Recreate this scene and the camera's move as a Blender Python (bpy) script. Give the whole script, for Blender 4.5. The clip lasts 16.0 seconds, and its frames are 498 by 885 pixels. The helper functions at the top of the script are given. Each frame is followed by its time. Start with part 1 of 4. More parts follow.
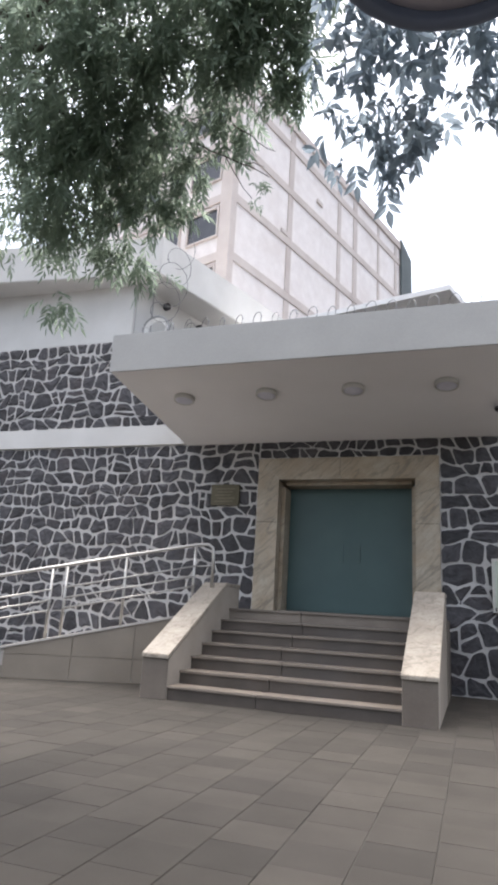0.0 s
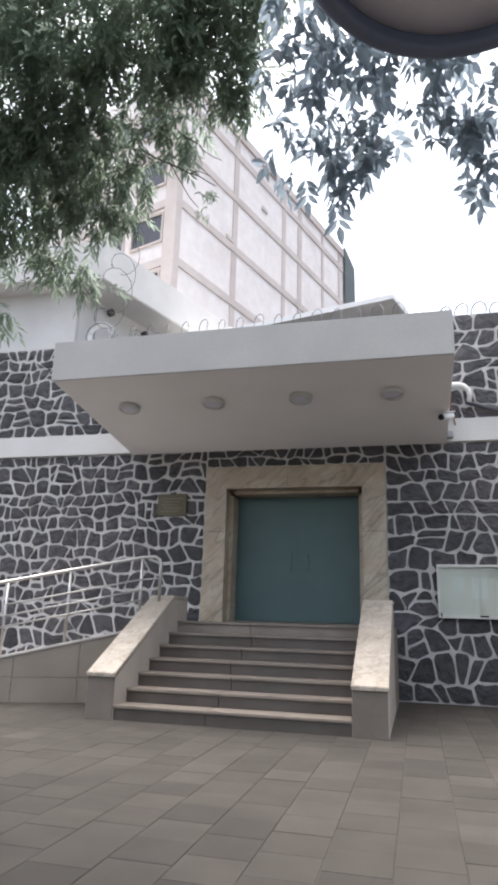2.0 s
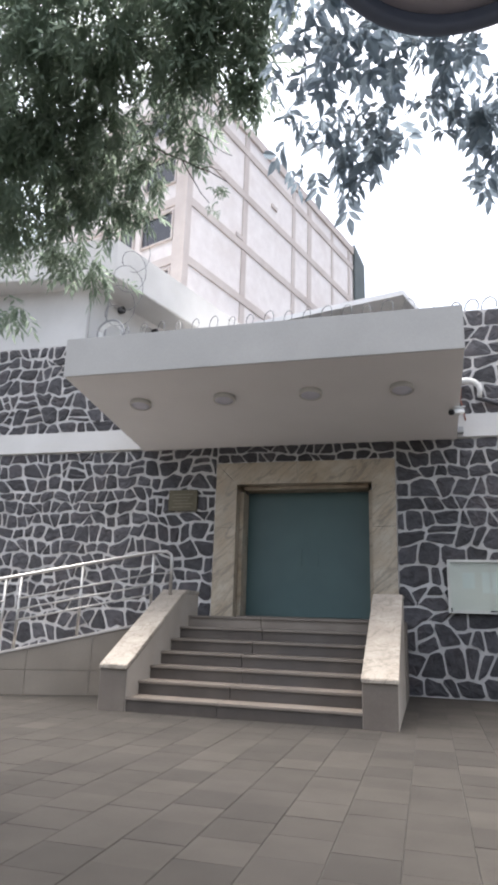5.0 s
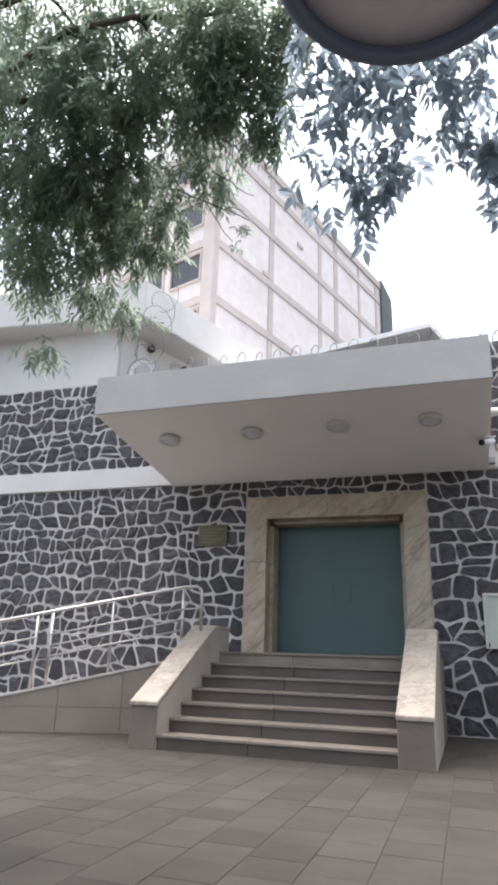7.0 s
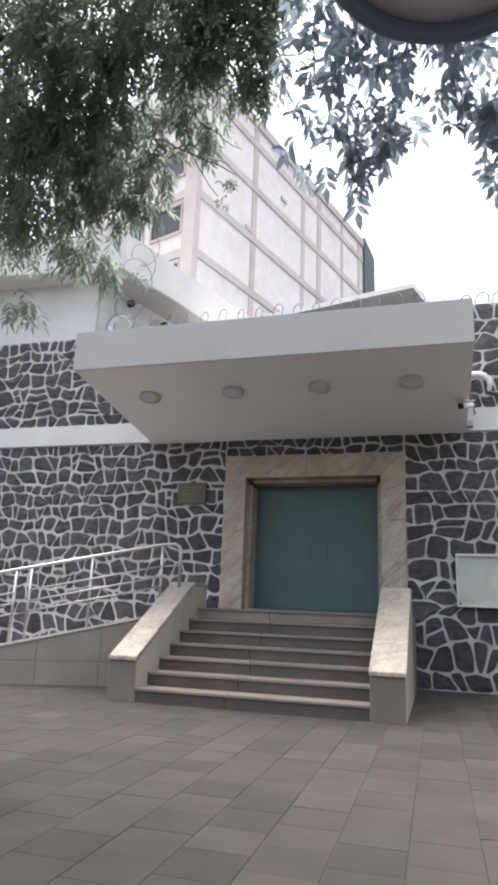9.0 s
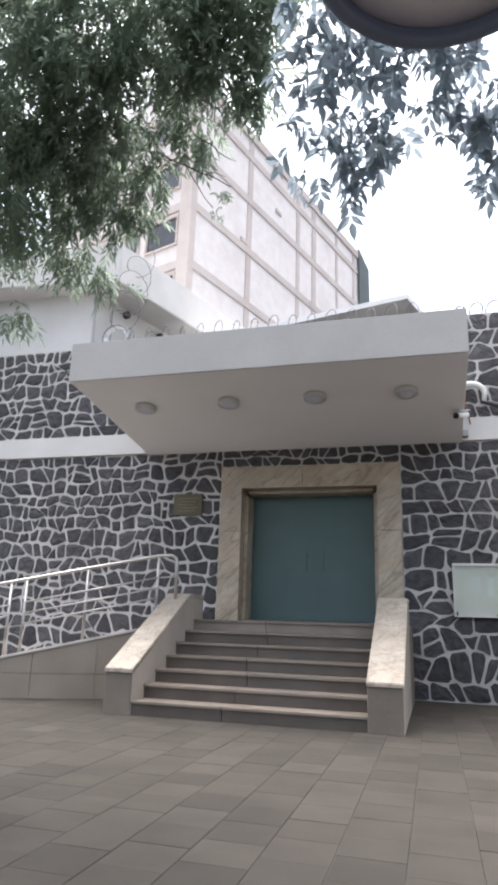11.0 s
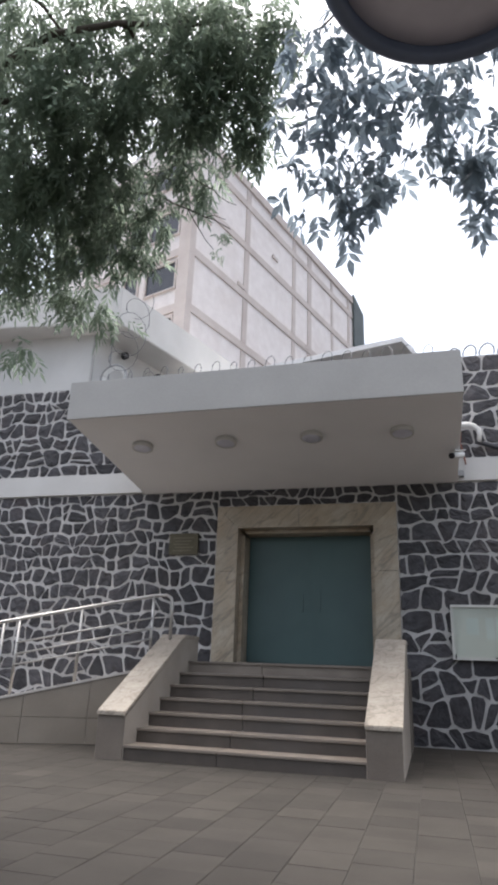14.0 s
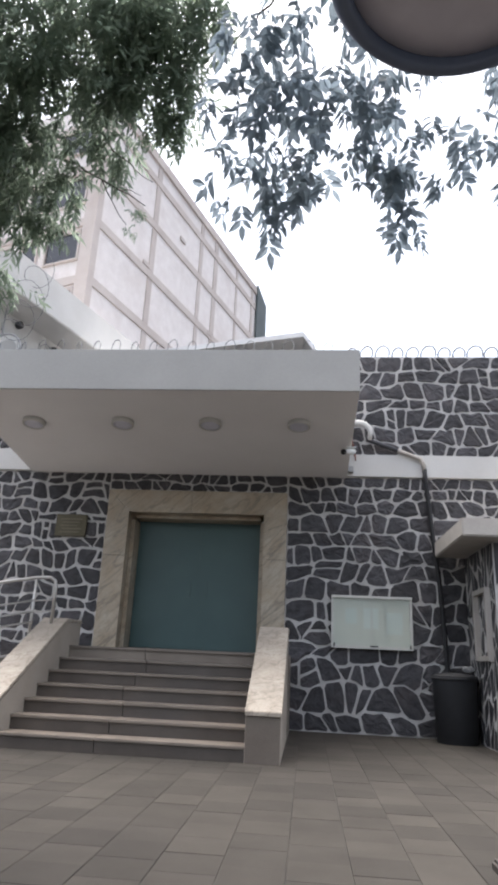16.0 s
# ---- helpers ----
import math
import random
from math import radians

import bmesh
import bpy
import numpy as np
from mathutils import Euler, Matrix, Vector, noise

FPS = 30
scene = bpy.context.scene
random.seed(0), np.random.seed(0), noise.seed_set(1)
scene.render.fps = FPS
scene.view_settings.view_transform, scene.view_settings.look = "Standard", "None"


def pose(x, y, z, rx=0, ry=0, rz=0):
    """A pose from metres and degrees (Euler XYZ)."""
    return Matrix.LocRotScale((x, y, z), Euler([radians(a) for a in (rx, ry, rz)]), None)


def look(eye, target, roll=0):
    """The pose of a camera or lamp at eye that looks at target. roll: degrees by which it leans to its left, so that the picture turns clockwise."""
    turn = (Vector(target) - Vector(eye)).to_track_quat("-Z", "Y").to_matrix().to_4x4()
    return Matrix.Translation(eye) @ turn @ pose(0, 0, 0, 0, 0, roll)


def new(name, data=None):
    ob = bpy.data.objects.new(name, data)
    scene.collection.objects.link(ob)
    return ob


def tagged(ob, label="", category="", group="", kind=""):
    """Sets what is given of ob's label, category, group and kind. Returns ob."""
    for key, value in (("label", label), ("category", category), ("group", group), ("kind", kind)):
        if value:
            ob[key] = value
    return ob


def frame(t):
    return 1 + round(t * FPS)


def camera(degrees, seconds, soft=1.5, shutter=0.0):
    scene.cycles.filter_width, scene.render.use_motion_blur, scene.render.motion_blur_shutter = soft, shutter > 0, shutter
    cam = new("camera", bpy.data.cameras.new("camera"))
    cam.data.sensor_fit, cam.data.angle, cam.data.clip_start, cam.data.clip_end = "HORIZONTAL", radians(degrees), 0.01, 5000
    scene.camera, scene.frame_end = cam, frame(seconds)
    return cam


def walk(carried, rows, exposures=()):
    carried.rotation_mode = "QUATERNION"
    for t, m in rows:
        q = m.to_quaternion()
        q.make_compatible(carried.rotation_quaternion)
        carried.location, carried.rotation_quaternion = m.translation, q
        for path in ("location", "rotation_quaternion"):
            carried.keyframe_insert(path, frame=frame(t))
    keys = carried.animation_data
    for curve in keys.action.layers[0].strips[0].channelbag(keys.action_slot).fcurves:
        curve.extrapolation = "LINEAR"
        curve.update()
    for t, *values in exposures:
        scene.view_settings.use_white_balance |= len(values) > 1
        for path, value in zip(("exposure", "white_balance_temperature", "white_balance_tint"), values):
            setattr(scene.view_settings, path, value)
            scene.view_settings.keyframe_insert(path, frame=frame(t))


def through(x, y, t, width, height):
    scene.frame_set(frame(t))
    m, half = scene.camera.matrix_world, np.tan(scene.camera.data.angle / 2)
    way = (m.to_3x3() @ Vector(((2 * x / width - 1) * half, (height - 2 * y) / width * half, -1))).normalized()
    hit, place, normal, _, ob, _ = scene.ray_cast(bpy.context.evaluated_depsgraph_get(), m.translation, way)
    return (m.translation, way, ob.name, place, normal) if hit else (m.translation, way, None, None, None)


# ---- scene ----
cam = camera(42.2, 16.0, soft=3.6)
PATH = [
    (0, (2.348, -12.474, 1.196), (1.703, -10.651, 1.704), 3.4),
    (0.5, (2.34, -12.491, 1.201), (1.73, -10.671, 1.76), 0.4),
    (1, (2.33, -12.474, 1.244), (1.719, -10.637, 1.746), -0.2),
    (1.5, (2.299, -12.444, 1.276), (1.807, -10.594, 1.854), 0.6),
    (2, (2.3, -12.393, 1.307), (1.814, -10.526, 1.836), 1.7),
    (2.5, (2.284, -12.49, 1.219), (1.806, -10.624, 1.756), 1.3),
    (3, (2.304, -12.467, 1.219), (1.823, -10.623, 1.826), 1.6),
    (3.5, (2.308, -12.473, 1.246), (1.788, -10.609, 1.75), 1.6),
    (4, (2.303, -12.436, 1.243), (1.789, -10.576, 1.768), 1.9),
    (6.5, (2.307, -12.45, 1.228), (1.776, -10.594, 1.751), 1.4),
    (7, (2.358, -12.455, 1.189), (1.757, -10.654, 1.817), 1.8),
    (7.5, (2.285, -12.439, 1.236), (1.821, -10.591, 1.846), 2.2),
    (8, (2.306, -12.428, 1.227), (1.798, -10.575, 1.782), 2.7),
    (8.5, (2.32, -12.442, 1.221), (1.759, -10.604, 1.776), 2.4),
    (9, (2.314, -12.456, 1.24), (1.771, -10.598, 1.742), 2.2),
    (11.5, (2.316, -12.452, 1.225), (1.785, -10.605, 1.779), 1.9),
    (12, (2.312, -12.447, 1.219), (1.776, -10.608, 1.794), 2.0),
    (12.5, (2.308, -12.455, 1.209), (1.786, -10.622, 1.814), 2.3),
    (13, (2.304, -12.432, 1.218), (1.779, -10.615, 1.868), 2.1),
    (13.5, (2.303, -12.418, 1.236), (1.788, -10.592, 1.867), 1.9),
    (14, (2.299, -12.472, 1.156), (1.789, -10.655, 1.818), 2.1),
    (14.5, (2.301, -12.444, 1.188), (1.783, -10.63, 1.852), 1.8),
    (15, (2.281, -12.5, 1.102), (1.815, -10.642, 1.676), 2.0),
    (15.5, (2.183, -12.526, 1.09), (1.998, -10.63, 1.699), 1.8),
    (16, (2.222, -12.458, 1.186), (2.034, -10.57, 1.818), 2.7),
]
EXPOSURE = [(0, 2.12), (0.6, 2.25), (1.2, 2.2), (3.5, 2.2), (7.0, 2.25), (8.2, 2.12), (9.0, 2.2), (11.5, 2.28), (12.5, 2.22), (13.4, 1.8), (14.2, 1.76), (14.8, 1.76), (15.4, 1.95), (16, 1.97)]
walk(cam, [(t, look(eye, target, roll)) for t, eye, target, roll in PATH], EXPOSURE)

# ---- light ----
world = bpy.data.worlds.new("sky")
scene.world = world
world.use_nodes = True
wn, wl = world.node_tree.nodes, world.node_tree.links
sky = wn.new("ShaderNodeTexSky")
sky.sky_type, sky.sun_disc = "NISHITA", False
sky.sun_elevation, sky.sun_rotation = radians(83), radians(-37)
sky.air_density, sky.dust_density, sky.ozone_density = 1.0, 6.0, 1.0
pale = wn.new("ShaderNodeHueSaturation")
pale.inputs["Saturation"].default_value = 0.6
wl.new(sky.outputs["Color"], pale.inputs["Color"])
wl.new(pale.outputs["Color"], wn["Background"].inputs["Color"])
wn["Background"].inputs["Strength"].default_value = 0.13
sun = new("sun", bpy.data.lights.new("sun", "SUN"))
sun.data.energy, sun.data.angle, sun.data.color = 0.7, radians(30), (0.97, 0.985, 1.0)
sun.matrix_world = look((-7, 8, 92), (0, 0, 0))


# ---- materials ----
def mat(name, a, b, scale=6.0, fine=60.0, rough=0.8, bump=0.2, metal=0.0, vary=0.0, island=0.0, stain=0.0, stain_color=(0.1, 0.09, 0.08), spec=0.5):
    """Two colours mixed by coarse and fine noise, with bump, stains and a variation from piece to piece."""
    m = bpy.data.materials.new(name)
    m.use_nodes = True
    n, l = m.node_tree.nodes, m.node_tree.links
    bsdf = n["Principled BSDF"]
    at = n.new("ShaderNodeNewGeometry").outputs["Position"]

    def noise_of(s, detail):
        t = n.new("ShaderNodeTexNoise")
        t.inputs["Scale"].default_value, t.inputs["Detail"].default_value = s, detail
        l.new(at, t.inputs["Vector"])
        return t.outputs["Fac"]

    def math_of(op, x, y):
        t = n.new("ShaderNodeMath")
        t.operation = op
        for i, v in enumerate((x, y)):
            if isinstance(v, (int, float)):
                t.inputs[i].default_value = v
            else:
                l.new(v, t.inputs[i])
        return t.outputs[0]

    def mix_of(fac, x, y, kind="MIX"):
        t = n.new("ShaderNodeMixRGB")
        t.blend_type = kind
        for i, v in zip(("Fac", "Color1", "Color2"), (fac, x, y)):
            if isinstance(v, tuple):
                t.inputs[i].default_value = (*v, 1)
            elif isinstance(v, (int, float)):
                t.inputs[i].default_value = v
            else:
                l.new(v, t.inputs[i])
        return t.outputs[0]

    coarse, grain = noise_of(scale, 4), noise_of(fine, 3)
    fac = math_of("ADD", math_of("MULTIPLY", coarse, 0.65), math_of("MULTIPLY", grain, 0.35))
    ramp = n.new("ShaderNodeMapRange")
    ramp.inputs["From Min"].default_value, ramp.inputs["From Max"].default_value = 0.33, 0.67
    l.new(fac, ramp.inputs["Value"])
    color = mix_of(ramp.outputs[0], a, b)
    if stain:
        s = n.new("ShaderNodeMapRange")
        s.inputs["From Min"].default_value, s.inputs["From Max"].default_value = 0.5, 0.72
        l.new(noise_of(scale * 0.23, 6), s.inputs["Value"])
        color = mix_of(math_of("MULTIPLY", s.outputs[0], stain), color, stain_color)
    if vary or island:
        seed = n.new("ShaderNodeObjectInfo").outputs["Random"] if vary else at.node.outputs["Random Per Island"]
        amount = vary or island
        hsv = n.new("ShaderNodeHueSaturation")
        l.new(color, hsv.inputs["Color"])
        l.new(math_of("ADD", math_of("MULTIPLY", seed, 2 * amount), 1 - amount), hsv.inputs["Value"])
        color = hsv.outputs["Color"]
    l.new(color, bsdf.inputs["Base Color"])
    bsdf.inputs["Roughness"].default_value, bsdf.inputs["Metallic"].default_value = rough, metal
    bsdf.inputs["Specular IOR Level"].default_value = spec
    if bump:
        b_ = n.new("ShaderNodeBump")
        b_.inputs["Strength"].default_value, b_.inputs["Distance"].default_value = bump, 0.02
        l.new(fac, b_.inputs["Height"])
        l.new(b_.outputs[0], bsdf.inputs["Normal"])
    return m


def marble(name, base, tint, vein, scale=1.6, rough=0.45, vein_amount=0.7, turn=0.6):
    """Veined stone: broad tinted clouds and thin broken veins, drawn out along one direction."""
    m = mat(name, base, tint, scale * 1.5, 40, rough, 0.03, stain=0.4, stain_color=tuple(0.6 * c for c in tint))
    n, l = m.node_tree.nodes, m.node_tree.links
    bsdf = n["Principled BSDF"]
    color = bsdf.inputs["Base Color"].links[0].from_socket
    pos = n.new("ShaderNodeNewGeometry").outputs["Position"]
    mp = n.new("ShaderNodeMapping")
    mp.inputs["Rotation"].default_value = (0.3, turn, 0.5)
    mp.vector_type = "TEXTURE"
    mp.inputs["Scale"].default_value = (1.0, 1.0, 6.0)
    l.new(pos, mp.inputs["Vector"])
    for size, width, amount, warp in ((scale * 2.4, 0.03, vein_amount, 0.5), (scale * 7.0, 0.05, vein_amount * 0.5, 0.3), (scale * 0.9, 0.1, vein_amount * 0.35, 0.9)):
        t = n.new("ShaderNodeTexNoise")
        t.inputs["Scale"].default_value, t.inputs["Detail"].default_value, t.inputs["Distortion"].default_value = size, 6.0, warp
        l.new(mp.outputs[0], t.inputs["Vector"])
        off = n.new("ShaderNodeMath")
        off.operation = "SUBTRACT"
        off.inputs[1].default_value = 0.5
        l.new(t.outputs["Fac"], off.inputs[0])
        size_of = n.new("ShaderNodeMath")
        size_of.operation = "ABSOLUTE"
        l.new(off.outputs[0], size_of.inputs[0])
        r = n.new("ShaderNodeMapRange")
        r.inputs["From Min"].default_value, r.inputs["From Max"].default_value = 0.0, width
        r.inputs["To Min"].default_value, r.inputs["To Max"].default_value = amount, 0.0
        l.new(size_of.outputs[0], r.inputs["Value"])
        mix = n.new("ShaderNodeMixRGB")
        l.new(r.outputs[0], mix.inputs["Fac"])
        l.new(color, mix.inputs["Color1"])
        mix.inputs["Color2"].default_value = (*vein, 1)
        color = mix.outputs[0]
    l.new(color, bsdf.inputs["Base Color"])
    return m


def leaf_mat(name, a, b, through):
    m = mat(name, a, b, 3.0, 30, 0.7, 0.0, island=0.22, spec=0.2)
    n, l = m.node_tree.nodes, m.node_tree.links
    bsdf = n["Principled BSDF"]
    t = n.new("ShaderNodeBsdfTranslucent")
    t.inputs["Color"].default_value = (*through, 1)
    mix = n.new("ShaderNodeMixShader")
    mix.inputs["Fac"].default_value = 0.6
    l.new(bsdf.outputs[0], mix.inputs[1])
    l.new(t.outputs[0], mix.inputs[2])
    l.new(mix.outputs[0], n["Material Output"].inputs["Surface"])
    return m


M_STONE = mat("dark_volcanic_stone", (0.0215, 0.0208, 0.0233), (0.065, 0.062, 0.0665), 7, 38, 0.8, 1.6, vary=0.35, stain=0.25, stain_color=(0.07, 0.045, 0.04))
M_STONE_FAR = mat("dark_volcanic_stone_joined", (0.0215, 0.0208, 0.0233), (0.065, 0.062, 0.0665), 7, 38, 0.8, 1.6, island=0.35, stain=0.25, stain_color=(0.07, 0.045, 0.04))
M_MORTAR = mat("white_mortar", (0.37, 0.355, 0.34), (0.52, 0.505, 0.49), 5, 60, 0.9, 0.9, stain=0.5, stain_color=(0.3, 0.27, 0.24))
M_SLATE = mat("black_slate", (0.016, 0.016, 0.019), (0.04, 0.04, 0.045), 7, 60, 0.6, 0.5, vary=0.3)
M_PAINT = mat("white_wall_paint", (0.45, 0.44, 0.42), (0.53, 0.52, 0.5), 1.2, 40, 0.8, 0.08, stain=0.25, stain_color=(0.48, 0.46, 0.42))
# Canopy slab paint made lighter; missing ground bounce under it is put into the colour.
M_SOFFIT = mat("bounce_lit_soffit_paint", (0.66, 0.645, 0.64), (0.73, 0.715, 0.71), 0.7, 50, 0.8, 0.06, stain=0.35, stain_color=(0.58, 0.55, 0.5))
M_LENS = mat("frosted_lens", (0.48, 0.48, 0.54), (0.56, 0.56, 0.62), 6, 60, 0.4, 0.02)
M_LETTER = mat("raised_bronze_letters", (0.1, 0.085, 0.055), (0.14, 0.12, 0.085), 5, 80, 0.5, 0.05, metal=0.5)
# Darker copy of the paint, for the fascia and the annex corner trim.
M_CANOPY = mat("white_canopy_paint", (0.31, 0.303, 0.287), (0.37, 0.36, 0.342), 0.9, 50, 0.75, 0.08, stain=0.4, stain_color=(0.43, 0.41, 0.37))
M_PAVER = mat("grey_paving_stone", (0.0298, 0.026, 0.0212), (0.0445, 0.0392, 0.0325), 2.2, 120, 0.85, 0.12, vary=0.2, stain=0.4, stain_color=(0.034, 0.0295, 0.026), spec=0.25)
M_PAVER_FAR = mat("grey_paving_stone_joined", (0.0298, 0.026, 0.0212), (0.0445, 0.0392, 0.0325), 2.2, 120, 0.85, 0.12, island=0.2, stain=0.4, stain_color=(0.034, 0.0295, 0.026), spec=0.25)
M_BED = mat("dark_paving_joint", (0.03, 0.026, 0.023), (0.045, 0.04, 0.036), 6, 80, 0.9, 0.3)
M_GROUND = mat("street_asphalt", (0.045, 0.045, 0.047), (0.075, 0.073, 0.07), 3, 160, 0.85, 0.4, stain=0.3)
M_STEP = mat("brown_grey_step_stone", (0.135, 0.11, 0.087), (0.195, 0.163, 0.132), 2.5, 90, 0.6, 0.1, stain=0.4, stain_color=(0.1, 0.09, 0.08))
# Step stone again, with the shade on the upright faces put into the colour.
M_RISER = mat("shaded_riser_stone", (0.048, 0.037, 0.029), (0.08, 0.064, 0.051), 2.5, 90, 0.6, 0.1, stain=0.5, stain_color=(0.07, 0.064, 0.06))
M_MARBLE = marble("cream_marble", (0.42, 0.365, 0.285), (0.31, 0.235, 0.155), (0.13, 0.11, 0.085), 1.5, 0.4, 0.6, 0.8)
M_CAP = marble("pale_marble", (0.41, 0.365, 0.305), (0.32, 0.272, 0.218), (0.13, 0.108, 0.085), 2.0, 0.5, 0.6, 0.5)
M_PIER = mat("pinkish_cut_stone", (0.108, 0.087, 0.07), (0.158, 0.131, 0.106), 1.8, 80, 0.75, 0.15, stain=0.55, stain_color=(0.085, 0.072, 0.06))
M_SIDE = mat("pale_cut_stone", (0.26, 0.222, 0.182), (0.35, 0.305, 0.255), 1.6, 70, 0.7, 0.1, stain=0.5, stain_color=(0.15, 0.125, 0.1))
M_RAMP = mat("ramp_cut_stone", (0.178, 0.149, 0.117), (0.24, 0.205, 0.163), 1.5, 80, 0.75, 0.12, stain=0.5, stain_color=(0.18, 0.15, 0.11))
M_DOOR = mat("blue_green_door_paint", (0.034, 0.07, 0.07), (0.047, 0.09, 0.088), 1.5, 60, 0.42, 0.04, stain=0.3, stain_color=(0.03, 0.07, 0.078))
M_STEEL = mat("brushed_steel", (0.42, 0.4, 0.375), (0.52, 0.5, 0.47), 8, 200, 0.5, 0.02, metal=1.0)
M_WIRE = mat("galvanised_wire", (0.1, 0.1, 0.105), (0.17, 0.17, 0.175), 8, 100, 0.6, 0.0, metal=0.2)
M_BRONZE = mat("dull_bronze", (0.06, 0.05, 0.03), (0.1, 0.085, 0.055), 5, 80, 0.5, 0.1, metal=0.7)
M_ALU = mat("grey_aluminium", (0.45, 0.44, 0.41), (0.55, 0.54, 0.5), 4, 80, 0.5, 0.03, metal=0.3)
M_BOARD = mat("pale_green_board", (0.48, 0.51, 0.455), (0.55, 0.58, 0.52), 2, 40, 0.8, 0.03, stain=0.35, stain_color=(0.42, 0.45, 0.41))
M_PAPER = mat("paper", (0.5, 0.57, 0.53), (0.56, 0.62, 0.58), 3, 40, 0.8, 0.0)
M_BLACK = mat("black_plastic", (0.008, 0.008, 0.009), (0.014, 0.014, 0.016), 6, 80, 0.75, 0.05)
M_WHITE = mat("white_plastic", (0.6, 0.6, 0.58), (0.68, 0.68, 0.66), 6, 80, 0.5, 0.03)
M_GREY = mat("grey_fitting", (0.2, 0.2, 0.2), (0.28, 0.28, 0.28), 6, 80, 0.6, 0.05)
M_CONC = mat("grey_concrete", (0.47, 0.405, 0.375), (0.56, 0.5, 0.465), 1.3, 30, 0.9, 0.2, stain=0.4, stain_color=(0.34, 0.28, 0.25))
M_BLOCK = mat("whitewashed_blockwork", (0.66, 0.605, 0.58), (0.76, 0.71, 0.685), 2.2, 14, 0.9, 0.6, stain=0.5, stain_color=(0.55, 0.48, 0.445))
M_DARKGLASS = mat("dark_window_glass", (0.03, 0.03, 0.035), (0.05, 0.05, 0.055), 1, 20, 0.15, 0.0)
M_TARP = mat("dark_green_grey_sheet", (0.06, 0.075, 0.075), (0.09, 0.105, 0.105), 1, 20, 0.7, 0.1)
M_BARK = mat("grey_brown_bark", (0.05, 0.04, 0.032), (0.1, 0.085, 0.07), 12, 90, 0.9, 0.8)
# Colours of the near disc; the rim's blue is lifted to include haze.
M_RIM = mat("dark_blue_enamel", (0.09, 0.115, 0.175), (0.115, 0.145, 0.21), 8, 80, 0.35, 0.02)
M_DISC = mat("pale_disc_face", (0.46, 0.44, 0.5), (0.55, 0.53, 0.59), 6, 60, 0.5, 0.02)
M_LEAF = leaf_mat("narrow_green_leaf", (0.085, 0.12, 0.085), (0.13, 0.17, 0.12), (0.31, 0.37, 0.285))
# The bluish veil of haze over these leaves is mixed into their colour.
M_ASH = leaf_mat("hazed_grey_leaf", (0.09, 0.115, 0.125), (0.125, 0.155, 0.168), (0.25, 0.3, 0.34))
M_ROOF = mat("white_sheet_metal", (0.6, 0.59, 0.58), (0.68, 0.67, 0.66), 2, 40, 0.5, 0.05)
M_EDGE = mat("slab_concrete", (0.36, 0.33, 0.3), (0.46, 0.43, 0.39), 2.2, 50, 0.9, 0.25, stain=0.5, stain_color=(0.24, 0.21, 0.18))
M_PIPE = mat("weathered_white_plastic", (0.5, 0.485, 0.45), (0.62, 0.6, 0.57), 9, 80, 0.6, 0.05, stain=0.5, stain_color=(0.36, 0.33, 0.28))
M_RUST = mat("rusty_red_sheath", (0.2, 0.06, 0.03), (0.28, 0.1, 0.06), 9, 80, 0.7, 0.05)
M_WOOD = mat("dark_bench_wood", (0.03, 0.024, 0.02), (0.06, 0.05, 0.042), 4, 60, 0.6, 0.2)


def glass_mat():
    m = bpy.data.materials.new("clear_glass")
    m.use_nodes = True
    b = m.node_tree.nodes["Principled BSDF"]
    b.inputs["Transmission Weight"].default_value, b.inputs["Roughness"].default_value, b.inputs["IOR"].default_value = 1.0, 0.03, 1.45
    b.inputs["Base Color"].default_value = (0.97, 0.98, 0.97, 1)
    return m


M_GLASS = glass_mat()


# ---- building blocks ----
def mesh_of(bm, name, material, smooth=False):
    me = bpy.data.meshes.new(name)
    bmesh.ops.recalc_face_normals(bm, faces=bm.faces)
    bm.to_mesh(me)
    bm.free()
    me.materials.append(material)
    if smooth:
        for p in me.polygons:
            p.use_smooth = True
    return me


def part(name, bm, material, parent=None, label="", smooth=False):
    ob = new(name, mesh_of(bm, name, material, smooth))
    if parent:
        ob.parent = parent
    if label:
        ob["label"] = label
    return ob


def thing(name, label, category, group="", kind="", at=(0, 0, 0)):
    ob = new(name)
    ob.empty_display_size = 0.1
    return tagged(ob, label, category, group, kind)


def box(bm, x0, x1, y0, y1, z0, z1, bevel=0.0):
    vs = [bm.verts.new(v) for v in ((x0, y0, z0), (x1, y0, z0), (x1, y1, z0), (x0, y1, z0), (x0, y0, z1), (x1, y0, z1), (x1, y1, z1), (x0, y1, z1))]
    fs = [bm.faces.new([vs[i] for i in f]) for f in ((3, 2, 1, 0), (4, 5, 6, 7), (0, 1, 5, 4), (1, 2, 6, 5), (2, 3, 7, 6), (3, 0, 4, 7))]
    if bevel:
        bmesh.ops.bevel(bm, geom=list({e for f in fs for e in f.edges}), offset=bevel, segments=2, affect="EDGES")
    return bm


def boxed(x0, x1, y0, y1, z0, z1, bevel=0.0):
    return box(bmesh.new(), x0, x1, y0, y1, z0, z1, bevel)


